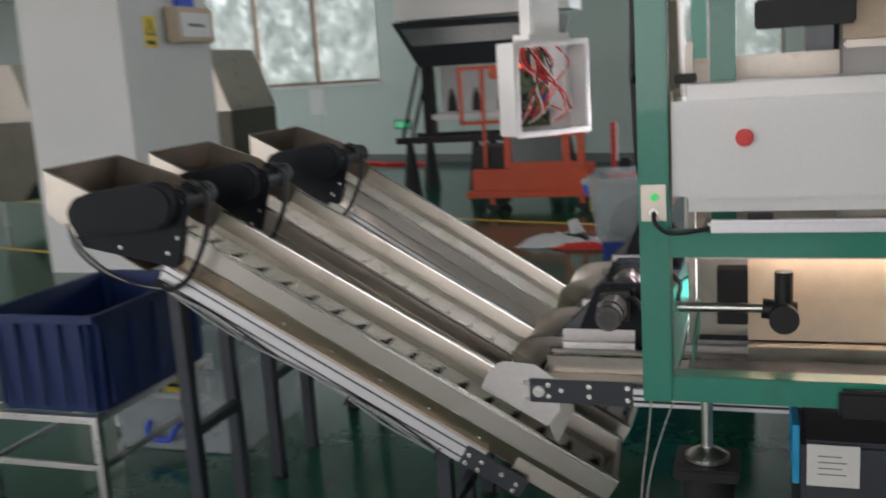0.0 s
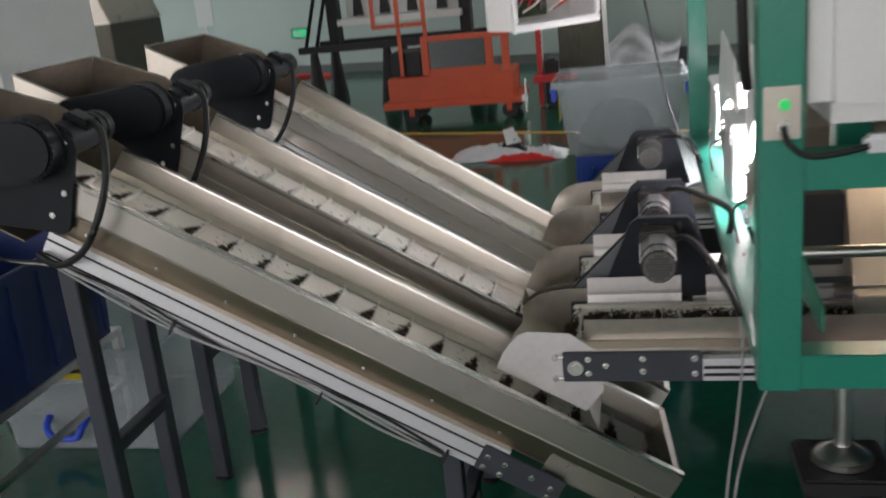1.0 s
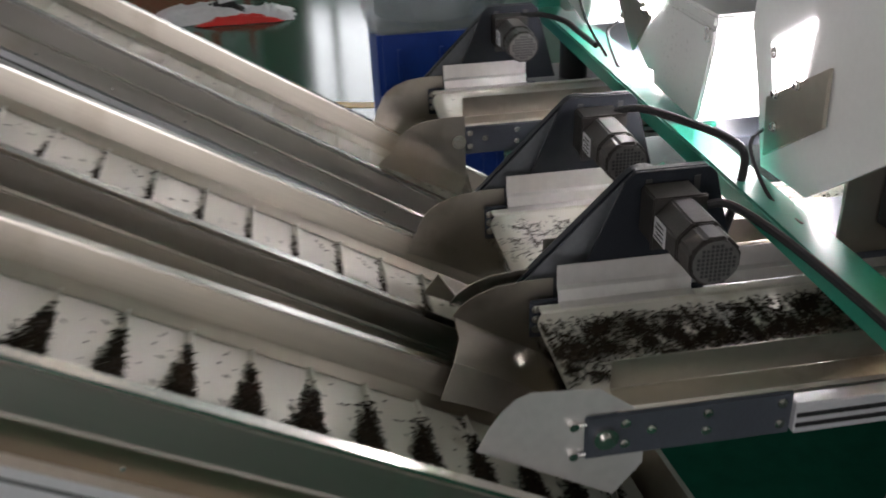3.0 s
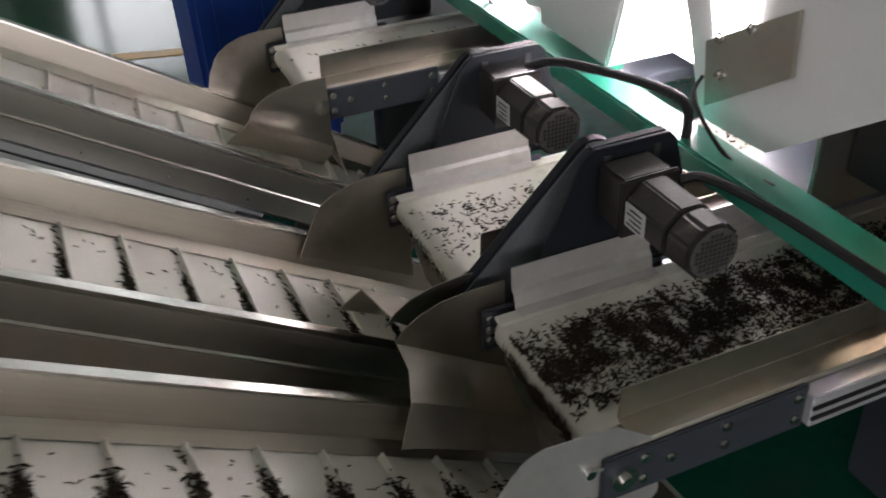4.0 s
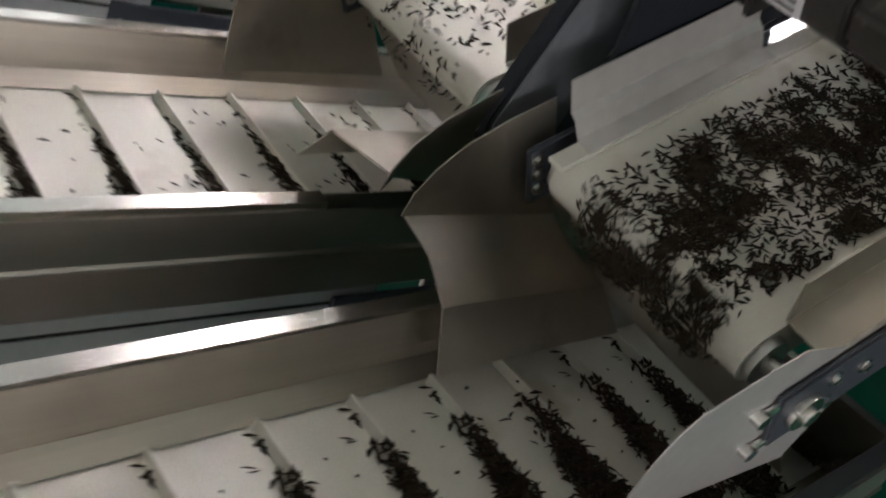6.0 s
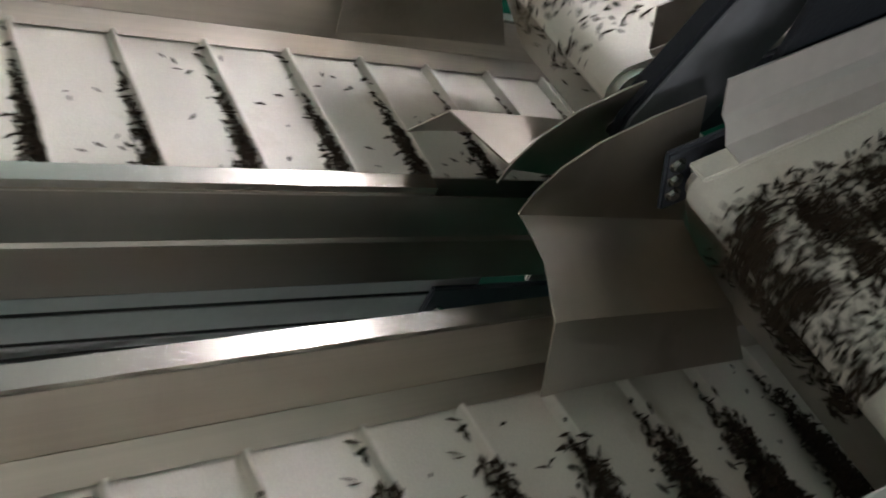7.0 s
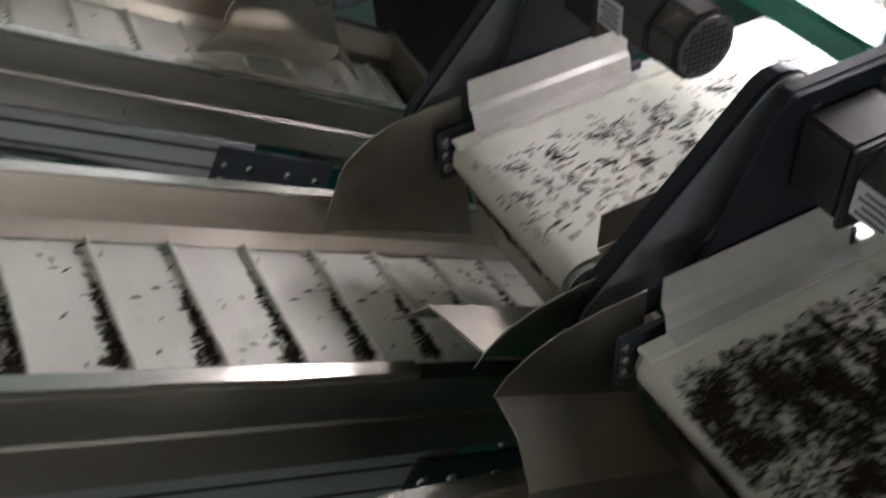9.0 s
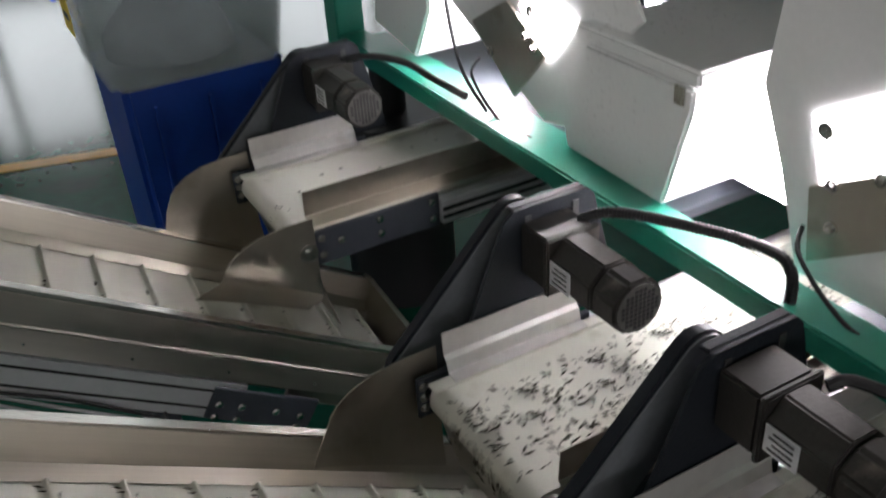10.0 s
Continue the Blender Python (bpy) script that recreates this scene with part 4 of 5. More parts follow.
    for (outline, lamp, plate, bolts), glow in zip(units, (LEDW, LEDC)):
        side = add("side_panel", slab(outline, "x", 0.512, 0.520), WHITE, "white slanted side panel")
        add("lamp_window", slab(lamp, "x", 0.5075, 0.5110), glow, "glowing lamp window", side)
        add("lamp_plate", slab(plate, "x", 0.4990, 0.5070, 0.001), STEEL_DULL, "grey adjusting plate", side)
        for y, z in bolts:
            add("bolt", bolt_mesh((0.4985, y, z), (-1, 0, 0), 0.007, 0.010), BOLT, "", side)
        y, z = lamp[0][0] * 0.72 + lamp[2][0] * 0.28, lamp[0][1] * 0.8 + lamp[2][1] * 0.2
        add("lamp_screw", join(rod((0.5070, y, z), (0.4960, y, z), 0.013, 18), rod((0.4960, y, z), (0.4920, y, z), 0.007, 6)), BOLT, "steel ring screw", side)
    for ya, yb in ((0.16, 0.50), (0.655, 0.72), (1.15, 1.30)):
        led = add("led_bar", box(0.680, 0.692, ya, yb, 0.850, 1.128, 0.003), LEDM, "bright white lamp panel of the sorter")
        # added black plate that stops the panel from lighting the body behind
        add("led_light_stop", box(0.694, 0.712, ya - 0.008, yb + 0.008, 0.845, 1.135, 0.002), DARK, "", led)
    for dy in (0.0, 0.92):
        add("reflector", box(0.74, 0.95, -0.05 + dy, 0.355 + dy, 0.86, 0.866, 0.001), WHITE)
        add("wire_loom", tube([(0.505, 0.14 + dy, 0.95), (0.46, 0.10 + dy, 0.93), (0.462, 0.0 + dy, 0.862), (0.466, -0.12 + dy, 0.860)], 0.004, 6), BLACK)
    cover = add("cover_box", slab([(0.364, 1.10), (0.650, 1.10), (0.712, 0.917), (0.702, 0.872), (0.422, 0.866), (0.366, 1.06)], "x", 0.482, 0.95, 0.006), WHITE, "white sheet metal cover box")
    add("lid", box(0.474, 0.957, 0.346, 0.668, 1.106, 1.136, 0.006), WHITE, "pale overhanging lid", cover)
    add("catch", box(0.4765, 0.4815, 0.380, 0.405, 1.068, 1.100, 0.001), BOLT, "small steel catch", cover)
    cover2 = add("cover_box", slab([(1.284, 1.10), (1.553, 1.10), (1.60, 0.90), (1.37, 0.862), (1.286, 1.0)], "x", 0.502, 0.95, 0.006), WHITE, "white sheet metal cover box")
    add("lid", box(0.494, 0.957, 1.272, 1.58, 1.106, 1.134, 0.006), WHITE, "pale overhanging lid", cover2)
    # levelling foot
    add("foot_stem", rod((0.59, -0.80, 0.660), (0.59, -0.80, 0.808), 0.016, 14), STEEL_TUBE, "threaded steel foot stem")
    add("foot_disc", join(rod((0.59, -0.80, 0.628), (0.59, -0.80, 0.640), 0.062, 28), rod((0.59, -0.80, 0.640), (0.59, -0.80, 0.662), 0.055, 28, 0.022)), STEEL_TUBE, "round steel foot disc")
    add("pedestal", join(box(0.50, 0.68, -0.89, -0.71, 0.59, 0.626, 0.006), rod((0.59, -0.80, 0.0), (0.59, -0.80, 0.59), 0.075, 20)), BLACK, "black pedestal under the foot")
    add("pedestal", join(rod((0.56, 1.68, 0.0), (0.56, 1.68, 0.60), 0.17, 32), rod((0.56, 1.68, 0.60), (0.56, 1.68, 0.803), 0.05, 16)), BLACK, "black drum pedestal under the frame")
    # cords that hang from the frame
    add("hanging_cord", tube([(0.409, -0.570, 0.86), (0.414, -0.572, 0.752), (0.398, -0.574, 0.577), (0.380, -0.575, 0.444), (0.36, -0.58, 0.20), (0.35, -0.58, 0.012)], 0.0032, 6), WIRE, "thin pale hanging cord")
    add("hanging_cord", tube([(0.50, -0.60, 0.812), (0.505, -0.575, 0.772), (0.450, -0.572, 0.624), (0.401, -0.575, 0.442), (0.375, -0.59, 0.2), (0.362, -0.60, 0.012)], 0.003, 6), WIRE, "thin pale hanging cord")
    add("post_hose", tube([(0.412, -0.70, 2.85), (0.405, -0.71, 2.2), (0.400, -0.72, 1.75), (0.404, -0.71, 1.50), (0.415, -0.68, 1.40)], 0.011), BLACK, "black hose along the post")
    add("stop_cord", tube([(0.28, 0.9, 2.6), (0.22, 0.8, 1.9), (0.22, 0.75, 1.6), (0.27, 0.8, 1.3), (0.33, 0.85, 1.05), (0.42, 0.9, 0.9)], 0.004, 6), BLACK)


build_sorter()


def dark_bin():
    R = root("storage_bin", (1.05, -0.62, 0), "dark bin with a taped sheet of white paper", "bin")
    part("bin_body", box(0.845, 1.5, -0.72, -0.10, 0.0, 0.66, 0.015), DARK_PLATE, R)
    part("blue_flap", box(0.822, 0.842, -0.70, -0.45, 0.52, 0.70, 0.003), CYAN, R, "light blue plastic flap")
    p = part("paper_sheet", box(0.86, 1.0, -0.7245, -0.7225, 0.53, 0.655), PAPER, R, "white paper note")
    for k in range(4):
        part("writing_bar", box(0.89, 0.965 - 0.012 * (k % 2), -0.7253, -0.7247, 0.565 + k * 0.018, 0.568 + k * 0.018), SKIRT, p)


dark_bin()


def control_box():
    a = math.atan2(0.266, 0.241)
    M = Matrix.Translation((-0.158, 0.185, 1.487)) @ Matrix.Rotation(a, 4, "Z")
    R = root("control_box", M, "open white control box full of wiring", "control box")
    W, D, H, t = 0.36, 0.13, 0.365, 0.012
    shell = join(box(0, W, D - t, D, 0, H, 0.004), box(0, t, 0, D - t, 0, H, 0.004), box(W - t, W, 0, D - t, 0, H, 0.004), box(t, W - t, 0, D - t, 0, t, 0.004), box(t, W - t, 0, D - t, H - t, H, 0.004))
    part("shell", shell, WHITE, R, "white enclosure with rounded edges", m=M)
    lip = [box(-0.006, W + 0.006, -0.006, 0.008, -0.006, 0.020, 0.005), box(-0.006, W + 0.006, -0.006, 0.008, H - 0.020, H + 0.006, 0.005), box(-0.006, 0.020, -0.006, 0.008, 0.02, H - 0.02, 0.004), box(W - 0.020, W + 0.006, -0.006, 0.008, 0.02, H - 0.02, 0.004)]
    part("rim", join(*lip), WHITE, R, m=M)
    part("circuit_board", box(0.03, 0.23, D - 0.03, D - 0.022, 0.03, H - 0.03), COPPER, R, "populated circuit board", m=M)
    rnd = random.Random(5)
    for k in range(26):
        x, z, s = rnd.uniform(0.04, 0.2), rnd.uniform(0.04, H - 0.06), rnd.uniform(0.008, 0.022)
        part("component", box(x, x + s, D - 0.03 - s, D - 0.0305, z, z + s * rnd.uniform(0.8, 2), 0.001), rnd.choice([BLACK, COPPER, BOLT, BLUE_BRIGHT, BRASS, RED]), R, m=M)
    part("indicator", rod((0.05, 0.05, 0.275), (0.05, 0.035, 0.275), 0.006, 10), LAMPM, R, "lit red indicator", m=M)
    for k in range(15):
        x0, x1 = rnd.uniform(0.05, 0.30), rnd.uniform(0.04, 0.30)
        pts = [(x0, 0.08, H - 0.02), (x0 + rnd.uniform(-.05, .05), 0.03 + rnd.uniform(0, .03), H * 0.75), ((x0 + x1) / 2 + rnd.uniform(-.06, .06), 0.02, H * 0.5), (x1 + rnd.uniform(-.04, .04), 0.03, H * 0.25), (x1, 0.08, rnd.uniform(0.03, 0.12))]
        part("wire", tube(pts, rnd.uniform(0.002, 0.0042), 6), (RED, PAPER, RED, BLACK, PAPER)[k % 5], R, m=M)
    part("duct", join(box(0.11, 0.25, 0.03, 0.12, H + 0.004, 2.9 - 1.487, 0.008), box(0.08, 0.28, 0.01, 0.125, H + 0.002, H + 0.03, 0.004)), WHITE, R, "white cable duct", m=M)


control_box()

# ---------------------------------------------------------------- tubs, table and crates


def tub(name, R, x0, x1, y0, y1, z0, z1, material, taper, t=0.006, rim=0.02, label=""):
    """An open moulded tub with sloped walls, a floor and a rolled rim."""
    def ring(z, inset):
        return [(x0 + inset, y0 + inset, z), (x1 - inset, y0 + inset, z), (x1 - inset, y1 - inset, z), (x0 + inset, y1 - inset, z)]
    rings = [ring(z0, taper), ring(z1, 0), ring(z1, t), ring(z0 + t, taper + t)]
    bm = bmesh.new()
    vs = [[bm.verts.new(p) for p in r] for r in rings]
    for a, b in zip(vs, vs[1:]):
        for k in range(4):
            bm.faces.new((a[k], a[(k + 1) % 4], b[(k + 1) % 4], b[k]))
    bm.faces.new(vs[0]), bm.faces.new(vs[-1])
    bmesh.ops.recalc_face_normals(bm, faces=bm.faces)
    bmesh.ops.bevel(bm, geom=[e for e in bm.edges if abs(e.verts[0].co.z - e.verts[1].co.z) > 0.05], offset=min(0.03, taper + 0.012), segments=3, affect="EDGES")
    body = part(name, bm, material, R, label)
    if rim:
        rb = [box(x0 - rim, x1 + rim, y0 - rim, y0 - 0.001, z1 - 0.03, z1 + 0.004, 0.004), box(x0 - rim, x1 + rim, y1 + 0.001, y1 + rim, z1 - 0.03, z1 + 0.004, 0.004),
              box(x0 - rim, x0 - 0.001, y0, y1, z1 - 0.03, z1 + 0.004, 0.004), box(x1 + 0.001, x1 + rim, y0, y1, z1 - 0.03, z1 + 0.004, 0.004)]
        part("rim", join(*rb), material, R)
    return body


def ribs(R, x0, x1, y0, y1, z0, z1, material, n):
    for k in range(n):
        x = x0 + (x1 - x0) * (k + 0.5) / n
        part("rib", box(x - 0.006, x + 0.006, y0 - 0.016, y0 - 0.002, z0, z1, 0.002), material, R)
        y = y0 + (y1 - y0) * (k + 0.5) / n
        part("rib", box(x1 + 0.002, x1 + 0.016, y - 0.006, y + 0.006, z0, z1, 0.002), material, R)


def near_table():
    x0, x1, y0, y1, h = -2.46, -1.885, -0.36, 0.50, 0.44
    T = root("steel_table", ((x0 + x1) / 2, (y0 + y1) / 2, 0), "stainless tube table under a blue crate", "table")
    for x in (x0, x1):
        for y in (y0, y1):
            lg = part("leg", box(x - 0.018, x + 0.018, y - 0.018, y + 0.018, 0.03, h - 0.03, 0.003), STEEL_TUBE, T)
            part("caster", rod((x, y - 0.012, 0.02), (x, y + 0.012, 0.02), 0.02, 14), BLACK, lg)
    for x in (x0, x1):
        part("top_rail", box(x - 0.018, x + 0.018, y0 + 0.019, y1 - 0.019, h - 0.03, h, 0.003), STEEL_TUBE, T)
        part("low_rail", box(x - 0.012, x + 0.012, y0 + 0.019, y1 - 0.019, 0.20, 0.225, 0.003), STEEL_TUBE, T)
    for y in (y0, y1):
        part("top_rail", box(x0 - 0.018, x1 + 0.018, y - 0.018, y + 0.018, h - 0.029, h + 0.001, 0.003), STEEL_TUBE, T)
        part("low_rail", box(x0 + 0.019, x1 - 0.019, y - 0.012, y + 0.012, 0.20, 0.225, 0.003), STEEL_TUBE, T)
    C = root("blue_crate", ((x0 + x1) / 2, 0.07, h), "deep ribbed blue plastic crate, empty, on a tube table", "crate")
    tub("crate_body", C, x0 + 0.03, x1 + 0.03, y0 + 0.02, 0.50, h + 0.002, 0.868, BLUE_SHADED, 0.02)
    ribs(C, x0 + 0.05, x1 + 0.02, y0 + 0.02, 0.48, h + 0.03, 0.83, BLUE_SHADED, 5)


near_table()


def handled_box():
    R = root("clear_storage_box", (-1.98, 0.62, 0), "translucent storage box with blue handle and yellow label", "storage box")
    tub("box_body", R, -2.36, -1.60, 0.28, 1.0, 0.004, 0.44, CLEAR, 0.03)
    h = part("handle", tube([(-2.12, 0.30, 0.15), (-2.11, 0.255, 0.12), (-2.08, 0.25, 0.085), (-1.99, 0.25, 0.082), (-1.96, 0.255, 0.12), (-1.95, 0.30, 0.15)], 0.014), BLUE_BRIGHT, R, "bright blue plastic handle")
    p = part("label", box(-1.99, -1.86, 0.2545, 0.2575, 0.33, 0.42), SIGNY, R, "yellow sticker with a dark band")
    part("label_band", box(-1.99, -1.86, 0.2535, 0.2544, 0.40, 0.42), INK, p)
    part("label_bar", box(-1.96, -1.89, 0.2535, 0.2544, 0.355, 0.372), INK, p)


handled_box()


def far_tubs():
    C = root("blue_crate", (0.12, 2.3, 0), "tall blue plastic crate standing on the floor", "crate")
    tub("crate_body", C, -0.125, 0.37, 2.00, 2.46, 0.002, 0.715, BLUE_LIT, 0.010, rim=0)
    ribs(C, -0.125, 0.37, 2.00, 2.46, 0.06, 0.66, BLUE_LIT, 3)
    R = root("clear_storage_box", (0.12, 2.3, 0.735), "translucent storage box with dark contents on a blue crate", "storage box")
    tub("box_body", R, -0.20, 0.415, 1.94, 2.50, 0.719, 1.095, CLEAR, 0.050)
    for s, x in ((-1, -0.225), (1, 0.44)):
        part("latch", join(box(x - 0.012, x + 0.012, 2.10, 2.20, 0.98, 1.06, 0.006), rod((x, 2.08, 1.04), (x, 2.22, 1.04), 0.016, 12)), BLUE_BRIGHT, R, "blue clip handle")
    p = part("label", box(-0.1990, -0.1965, 2.08, 2.20, 0.88, 0.99), SIGNY, R, "yellow sticker", m=None)
    part("label_bar", box(-0.2000, -0.1992, 2.10, 2.18, 0.92, 0.94), INK, p)
    b = bmesh.new()
    bmesh.ops.create_icosphere(b, subdivisions=3, radius=1)
    bmesh.ops.scale(b, vec=(0.20, 0.17, 0.20), verts=b.verts)
    for v in b.verts:
        v.co *= 1 + 0.18 * noise.noise(v.co * 7)
        v.co.z = max(v.co.z, -0.02)
    bmesh.ops.translate(b, vec=(0.10, 2.22, 0.760), verts=b.verts)
    part("contents", b, GREYCON, R, "grey crumpled bag of tea")


far_tubs()


def litter_bag():
    rnd = random.Random(8)
    R = root("litter_bag", (-1.0, 5.6, 0), "torn white and red plastic bag on the floor", "bag")
    for (x, y, sx, sy, h), m_, lb in (((-1.12, 5.66, 0.36, 0.26, 0.14), FOIL, "crumpled white film"), ((-0.82, 5.40, 0.30, 0.07, 0.08), RED, "red printed film"), ((-0.64, 5.55, 0.20, 0.18, 0.12), FOIL, "crumpled white film"), ((-0.95, 5.65, 0.17, 0.10, 0.18), BLACK, "dark crumpled liner")):
        b = bmesh.new()
        bmesh.ops.create_grid(b, x_segments=16, y_segments=12, size=1)
        for v in b.verts:
            f = max(0.0, 1 - max(abs(v.co.x), abs(v.co.y)) ** 2)
            n = noise.noise(v.co * 2.3 + Vector((x * 3, y, 0)))
            v.co = Vector((x + v.co.x * sx * (1 + 0.2 * n), y + v.co.y * sy * (1 - 0.2 * n), 0.004 + h * f * (0.55 + 0.45 * abs(noise.noise(v.co * 4 + Vector((y, x, 1)))))))
        part("film", b, m_, R, lb)
    part("scoop", quads([(-0.98, 5.60, 0.10), (-0.84, 5.62, 0.12), (-0.93, 5.72, 0.24), (-1.02, 5.70, 0.22)], [(0, 1, 2, 3)], 0.003), ALU, R, "small metal scoop")


litter_bag()

# ---------------------------------------------------------------- far side of the hall


def scissor_lift():
    y0, y1 = 7.7, 8.45
    R = root("mobile_lift", (-1.85, 8.0, 0), "orange mobile work lift with guard rail", "lift")
    part("chassis", join(box(-2.66, -1.06, y0, y1, 0.17, 0.25, 0.01), box(-2.58, -1.16, y0 + 0.02, y1 - 0.02, 0.25, 0.52, 0.012)), ORANGE, R, "orange steel chassis")
    part("side_panel", box(-2.10, -1.30, y0 + 0.03, y0 + 0.06, 0.52, 0.60, 0.004), ORANGE, R)
    for x in (-2.12, -1.40, -1.22):
        part("upright", box(x - 0.04, x + 0.04, y0 + 0.02, y0 + 0.10, 0.53, 0.92, 0.005), ORANGE, R)
    part("cross_rail", box(-2.16, -1.16, y0 + 0.015, y0 + 0.095, 0.90, 0.96, 0.005), ORANGE, R)
    part("window_panel", box(-2.07, -1.45, y0 + 0.05, y0 + 0.06, 0.60, 0.90), SMOKED, R, "clear scratched side panel")
    part("motor_box", box(-2.55, -2.18, y0 + 0.1, y1 - 0.1, 0.53, 0.80, 0.02), BLACK, R)
    for x in (-2.68, -2.40, -2.10):
        part("guard_post", box(x - 0.022, x + 0.022, y0 + 0.03, y0 + 0.075, 1.08 if x < -2.3 else 0.97, 1.76, 0.005), ORANGE, R)
    for z in (1.76, 1.10):
        part("guard_rail", box(-2.70, -2.08, y0 + 0.03, y0 + 0.075, z - 0.02, z + 0.025, 0.005), ORANGE, R)
    part("guard_stile", box(-2.42, -2.38, y0 + 0.03, y0 + 0.07, 0.53, 1.08, 0.005), ORANGE, R)
    part("control_case", box(-2.30, -2.10, y0 - 0.03, y0 + 0.03, 1.62, 1.74, 0.02), ORANGE, R, "orange control case")
    for x in (-2.34, -1.22):
        for y in (y0 + 0.08, y1 - 0.08):
            w = part("wheel", rod((x, y - 0.03, 0.085), (x, y + 0.03, 0.085), 0.084, 20), BLACK, R, "black rubber caster")
            part("fork", box(x - 0.03, x + 0.03, y - 0.045, y - 0.033, 0.085, 0.17, 0.003), ORANGE, w)
    part("outrigger", join(rod((-1.02, y0 + 0.02, 0.06), (-1.02, y0 + 0.02, 0.42), 0.015), box(-1.07, -1.0, y0, y0 + 0.06, 0.18, 0.24)), BOLT, R)


scissor_lift()


def barrier():
    R = root("plastic_barrier", (-0.8, 8.6, 0), "folded red and white plastic barrier", "barrier")
    part("barrier_panel", box(-0.94, -0.88, 8.3, 8.5, 0.02, 1.0, 0.01), RED, R)
    for k in range(7):
        part("stripe", slab([(8.30, 0.42 + k * 0.08), (8.50, 0.46 + k * 0.08), (8.50, 0.50 + k * 0.08), (8.30, 0.46 + k * 0.08)], "x", -0.879, -0.876), PAPER, R)
    part("barrier_foot", slab([(-0.98, 0.30), (-0.48, 0.32), (-0.46, 0.40), (-0.98, 0.38)], "y", 8.15, 8.29, 0.005), RED, R)
    part("barrier_base", box(-0.86, -0.70, 8.3, 8.6, 0.0, 0.55, 0.03), BLACK, R)


barrier()


def dark_machine():
    R = root("feeding_machine", (-3.0, 9.7, 0), "black framed feeding machine with smoked hood", "machine")
    y = 9.4
    part("hood", slab([(-4.15, 2.46), (-1.75, 2.42), (-1.95, 1.82), (-3.78, 1.82)], "y", y, y + 1.0, 0.02), DARK, R, "dark angular hood")
    part("hood_window", slab([(-4.0, 2.36), (-1.9, 2.33), (-2.05, 2.12), (-3.85, 2.12)], "y", y - 0.012, y - 0.002), SMOKED, R, "smoked hood window")
    part("top_panel", box(-4.1, -1.6, y + 0.02, y + 1.0, 2.48, 3.1, 0.01), WHITE, R, "white upper casing")
    part("back_panel", box(-3.62, -1.9, y + 0.5, y + 0.53, 1.1, 1.80), WALLW, R, "pale rear sheet")
    for x in (-3.45, -3.08, -2.70, -2.30):
        part("blade", slab([(x - 0.07, 1.16), (x + 0.07, 1.16), (x + 0.05, 1.35), (x, 1.50), (x - 0.05, 1.35)], "y", y + 0.44, y + 0.49, 0.004), BLACK, R, "black pointed chute")
    part("shelf", box(-3.65, -2.0, y + 0.1, y + 0.5, 1.06, 1.14, 0.006), WHITE, R)
    part("main_beam", box(-4.2, -1.7, y, y + 0.08, 0.74, 0.83, 0.006), BLACK, R, "black cross beam")
    part("main_beam", box(-4.2, -1.7, y + 0.9, y + 0.98, 0.74, 0.83, 0.006), BLACK, R, "black cross beam")
    for x in (-4.0, -3.0, -1.85):
        part("leg", rod((x, y + 0.04, 0.0), (x, y + 0.04, 0.74), 0.14, 16, 0.05), BLACK, R, "black cone foot")
        part("leg", rod((x, y + 0.94, 0.0), (x, y + 0.94, 0.74), 0.14, 16, 0.05), BLACK, R, "black cone foot")
    for x in (-3.85, -3.70):
        part("strut", rod((x - 0.25, y + 0.05, 0.83), (x + 0.05, y + 0.05, 1.84), 0.025, 10), DARK, R)
    part("upright", box(-3.85, -3.70, y + 0.3, y + 0.5, 0.83, 1.82, 0.01), BLACK, R)
    part("upright", box(-2.05, -1.90, y + 0.3, y + 0.5, 0.83, 1.82, 0.01), BLACK, R)


dark_machine()


def duct_tower():
    R = root("steel_duct", (-0.6, 11.6, 0), "tall dark steel duct standing against the wall", "duct")
    part("duct_body", slab([(-0.92, 0.0), (-0.27, 0.0), (-0.36, 4.0), (-0.98, 4.0)], "y", 11.4, 11.8, 0.01), DUCT, R)
    part("duct_edge", slab([(-0.262, 0.0), (-0.20, 0.0), (-0.29, 4.0), (-0.352, 4.0)], "y", 11.38, 11.5), STEEL_TUBE, R, "bright steel corner trim")


duct_tower()


def steel_hopper(x, y, w, label):
    R = root("steel_hopper", (x, y, 0), label, "hopper", "steel hoppers")
    T = Matrix.Translation((x, y, 0))
    part("hopper_shell", slab([(-0.55, 2.2), (0.0, 2.2), (0.28, 1.45), (-0.55, 1.45)], "y", 0, w, 0.01), STEEL_DULL, R, "sloped stainless shell", m=T)
    part("hopper_belly", slab([(-0.55, 1.435), (0.27, 1.435), (0.27, 0.75), (-0.1, 0.35), (-0.55, 0.35)], "y", 0.01, w - 0.01, 0.01), DUCT, R, "dark steel belly", m=T)
    part("rim_trim", box(-0.56, 0.30, -0.015, w + 0.015, 1.436, 1.449, 0.002), STEEL_TUBE, R, m=T)
    for a in (-0.5, 0.2):
        for b in (0.06, w - 0.06):
            part("leg", box(a - 0.03, a + 0.03, b - 0.03, b + 0.03, 0, 0.352 if a < 0 else 0.74, 0.004), STEEL_TUBE, R, m=T)


steel_hopper(-5.72, 7.0, 1.2, "stainless steel hopper standing behind the column")
steel_hopper(-8.72, 7.0, 1.2, "stainless steel hopper with a sheet of paper")


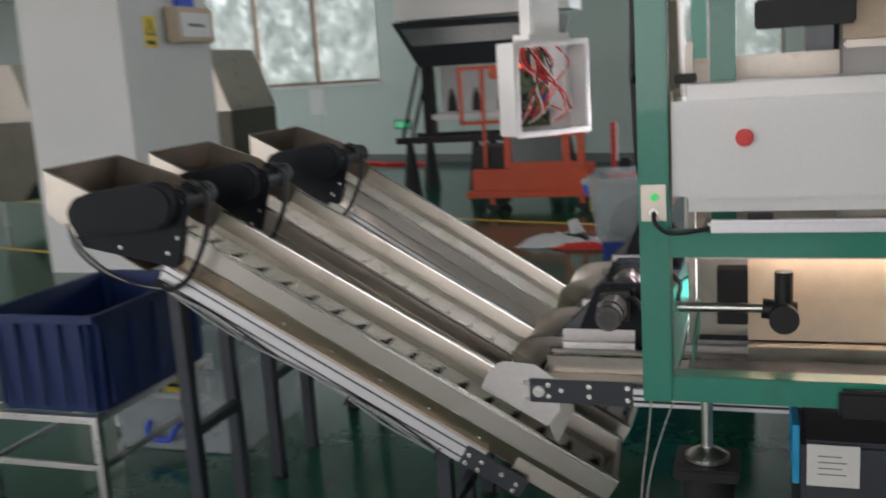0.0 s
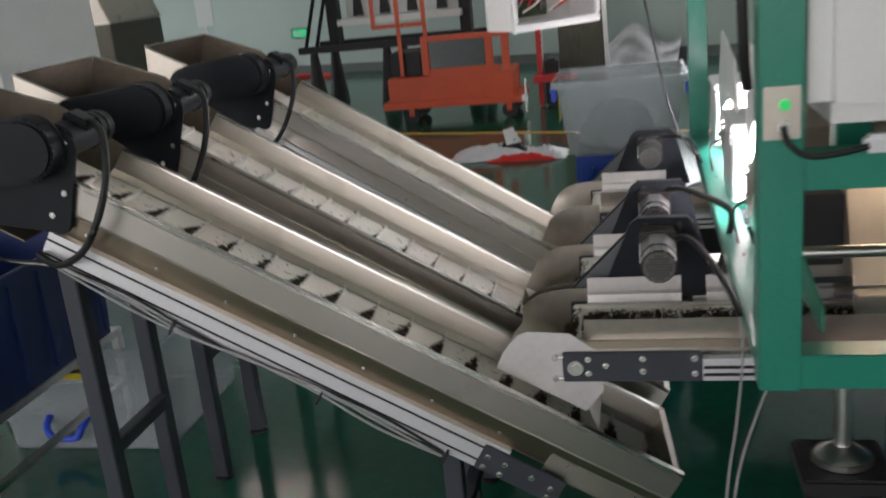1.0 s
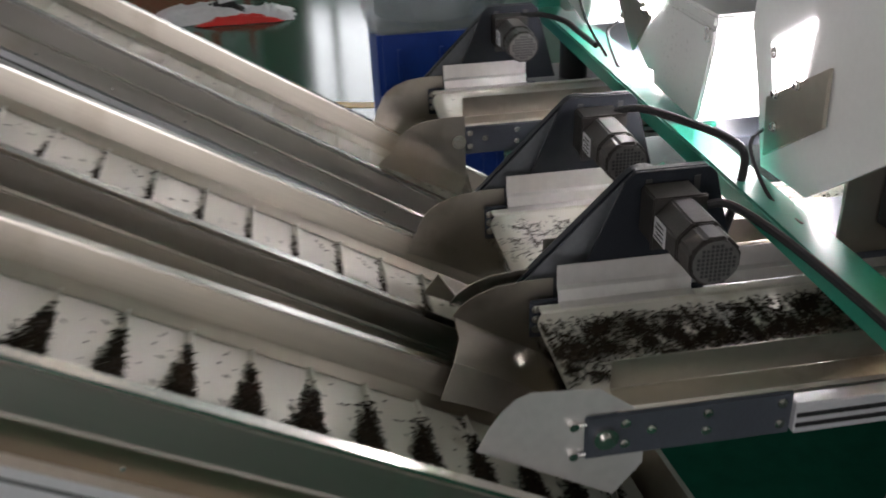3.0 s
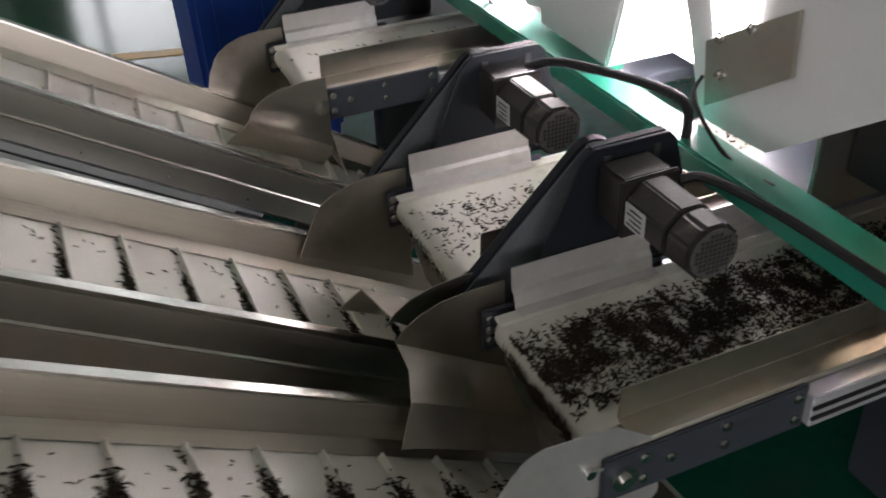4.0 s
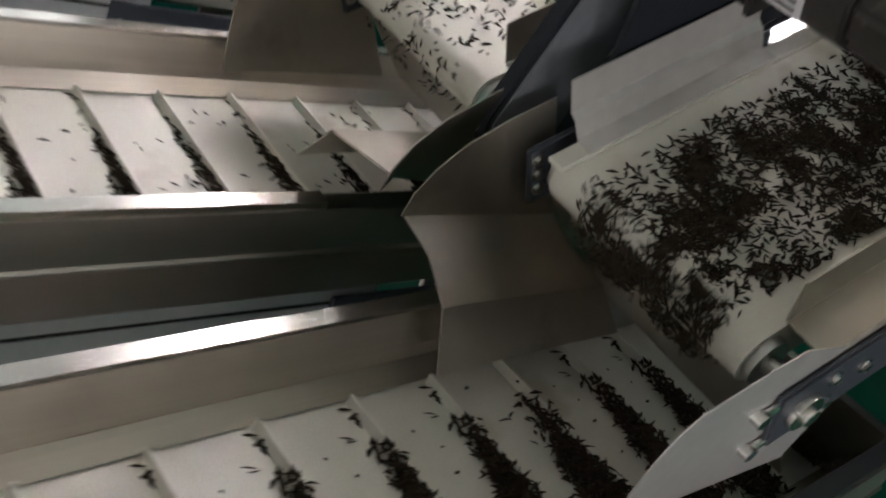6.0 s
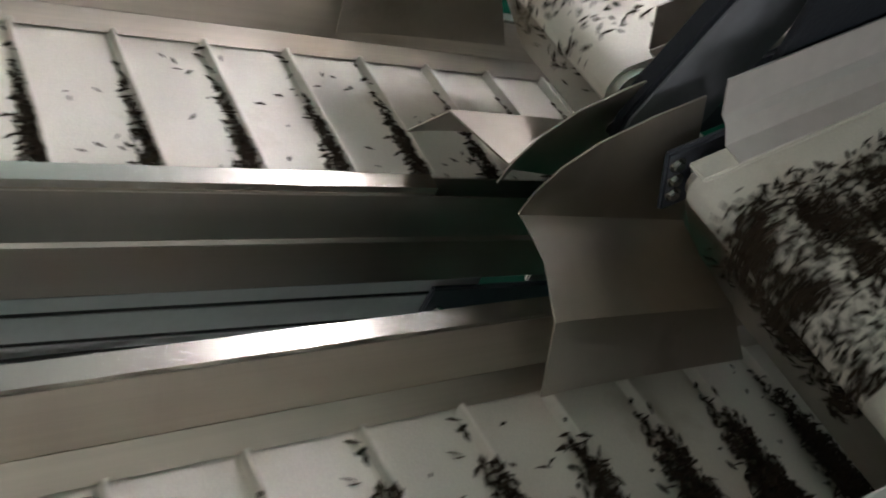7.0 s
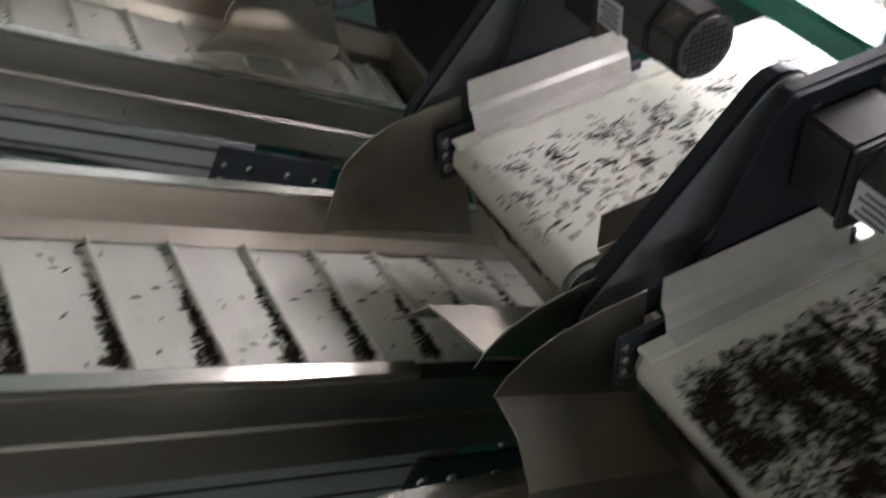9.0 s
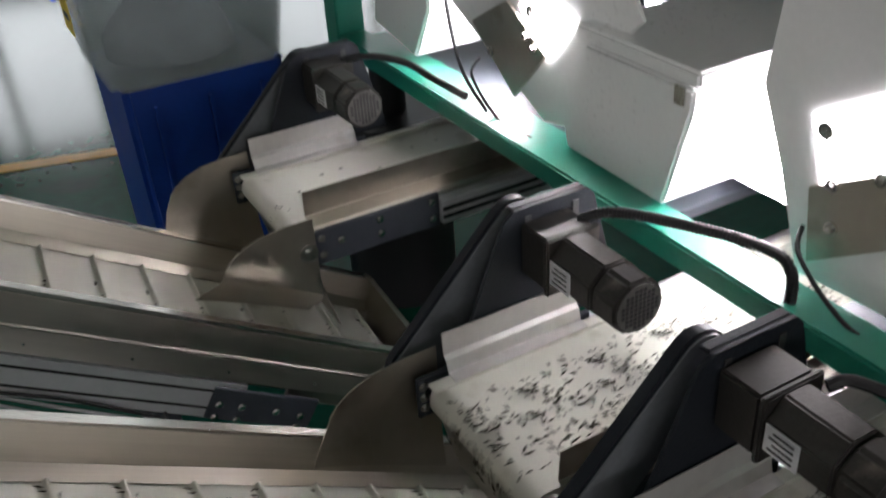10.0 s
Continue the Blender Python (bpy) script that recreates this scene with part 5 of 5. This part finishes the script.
def column():
    a = HALL.to_3x3()
    bm = box(-6.02, -4.86, 4.2, 5.72, 0.0, CEIL)
    setting("column_1", bm, WALLW, "white painted square concrete column", "column")
    S = root("warning_sign", (-4.855, 4.62, 2.2), "yellow electrical warning sign on the column", "sign")
    part("sign_plate", box(-4.857, -4.852, 4.55, 4.75, 2.16, 2.46), SIGNY, S)
    part("sign_triangle", slab([(4.57, 2.28), (4.73, 2.28), (4.65, 2.44)], "x", -4.8515, -4.850), INK, S)
    part("sign_triangle_inner", slab([(4.60, 2.295), (4.70, 2.295), (4.65, 2.405)], "x", -4.8495, -4.848), SIGNY, S)
    part("sign_bolt", slab([(4.655, 2.38), (4.635, 2.34), (4.655, 2.345), (4.645, 2.30), (4.668, 2.35), (4.65, 2.348)], "x", -4.8475, -4.846), INK, S)
    part("writing_bar", box(-4.8515, -4.850, 4.58, 4.72, 2.19, 2.225), INK, S)
    D = root("distribution_box", (-4.855, 5.2, 2.2), "white plastic distribution box on the column", "distribution box")
    part("case", box(-4.856, -4.72, 4.90, 5.62, 2.20, 2.56, 0.02), CREAM, D, "ivory plastic case")
    part("case_door", box(-4.722, -4.705, 4.98, 5.54, 2.26, 2.50, 0.01), WHITE, D)
    part("writing_bar", box(-4.7045, -4.703, 5.1, 5.4, 2.36, 2.39), SKIRT, D)
    part("conduit", box(-4.852, -4.80, 5.1, 5.4, 2.565, CEIL, 0.005), BLUE_BRIGHT, D, "blue cable conduit")


column()


def wall_items():
    E = root("exit_sign", HALL @ Matrix.Translation((-4.76, -0.02, 0.7)), "small lit green exit sign low on the wall", "exit sign")
    part("sign_case", box(-4.95, -4.57, -0.03, -0.004, 0.66, 0.84, 0.006), DARK, E, m=HALL)
    part("sign_face", box(-4.92, -4.60, -0.034, -0.0305, 0.68, 0.82), EXITM, E, "glowing green face", m=HALL)
    part("sign_arrow", slab([(-4.90, 0.75), (-4.82, 0.80), (-4.82, 0.77), (-4.72, 0.77), (-4.72, 0.73), (-4.82, 0.73), (-4.82, 0.70)], "y", -0.0365, -0.0345), PAPER, E, m=HALL)
    N = root("wall_notice", HALL @ Matrix.Translation((-6.9, -0.01, 1.2)), "pale notice sheet on the wall", "notice")
    part("notice_sheet", box(-7.15, -6.75, -0.012, -0.004, 1.0, 1.55), WALLW, N, m=HALL)
    part("conduit", box(-6.97, -6.93, -0.02, -0.004, 0.16, 1.0), WALLW, N, m=HALL)
    H = root("red_hose", HALL @ Matrix.Translation((-4.5, -0.5, 0)), "red rubber hose lying along the wall", "hose")
    part("hose_run", tube([(-5.6, -0.5, 0.03), (-5.1, -0.45, 0.03), (-4.7, -0.6, 0.03), (-4.2, -0.5, 0.03), (-3.6, -0.6, 0.03)], 0.03), RED, H, m=HALL)
    W = root("plastic_sheeting", HALL @ Matrix.Translation((1.6, -0.5, 0)), "white plastic sheeting against the wall", "sheeting")
    b = bmesh.new()
    bmesh.ops.create_grid(b, x_segments=20, y_segments=14, size=1)
    for v in b.verts:
        x, h = v.co.x, (v.co.y + 1) / 2
        v.co = Vector((1.55 + x * 0.8, -0.45 - 0.25 * (1 - h) + 0.1 * noise.noise(Vector((x * 3, h * 3, 0))), 0.004 + h * (0.42 + 0.16 * math.sin(x * 5 + 1))))
    part("sheet_fold", b, FOIL, W, m=HALL)


wall_items()


def ceiling_lights():
    """Rows of tube lamps added under the ceiling, out of view, as fill light."""
    first = None
    for x, y in FILL_LAMPS:
        m = Matrix.Translation((x, y, CEIL - 0.12))
        if first is None:
            first = root("fill_ceiling_lamp", m, "unseen white tube lamp added under the ceiling as fill light", "ceiling lamp", "ceiling lamps")
            part("lamp_case", box(x - 0.60, x + 0.60, y - 0.06, y + 0.06, CEIL - 0.10, CEIL - 0.002, 0.004), WHITE, first)
            part("tube", rod((x - 0.58, y, CEIL - 0.125), (x + 0.58, y, CEIL - 0.125), 0.018, 12), TUBEM, first, "glowing lamp tube")
        else:
            copy_thing(first, m)


TUBEM = mat("lamp_tube", (1.0, 0.93, 0.82), 0.5, 0.0, 0.0, glow=TUBE_GLOW, bump=0)
ceiling_lights()


def motions():
    for ob, rows in MOVING:
        walk(ob, rows)


motions()
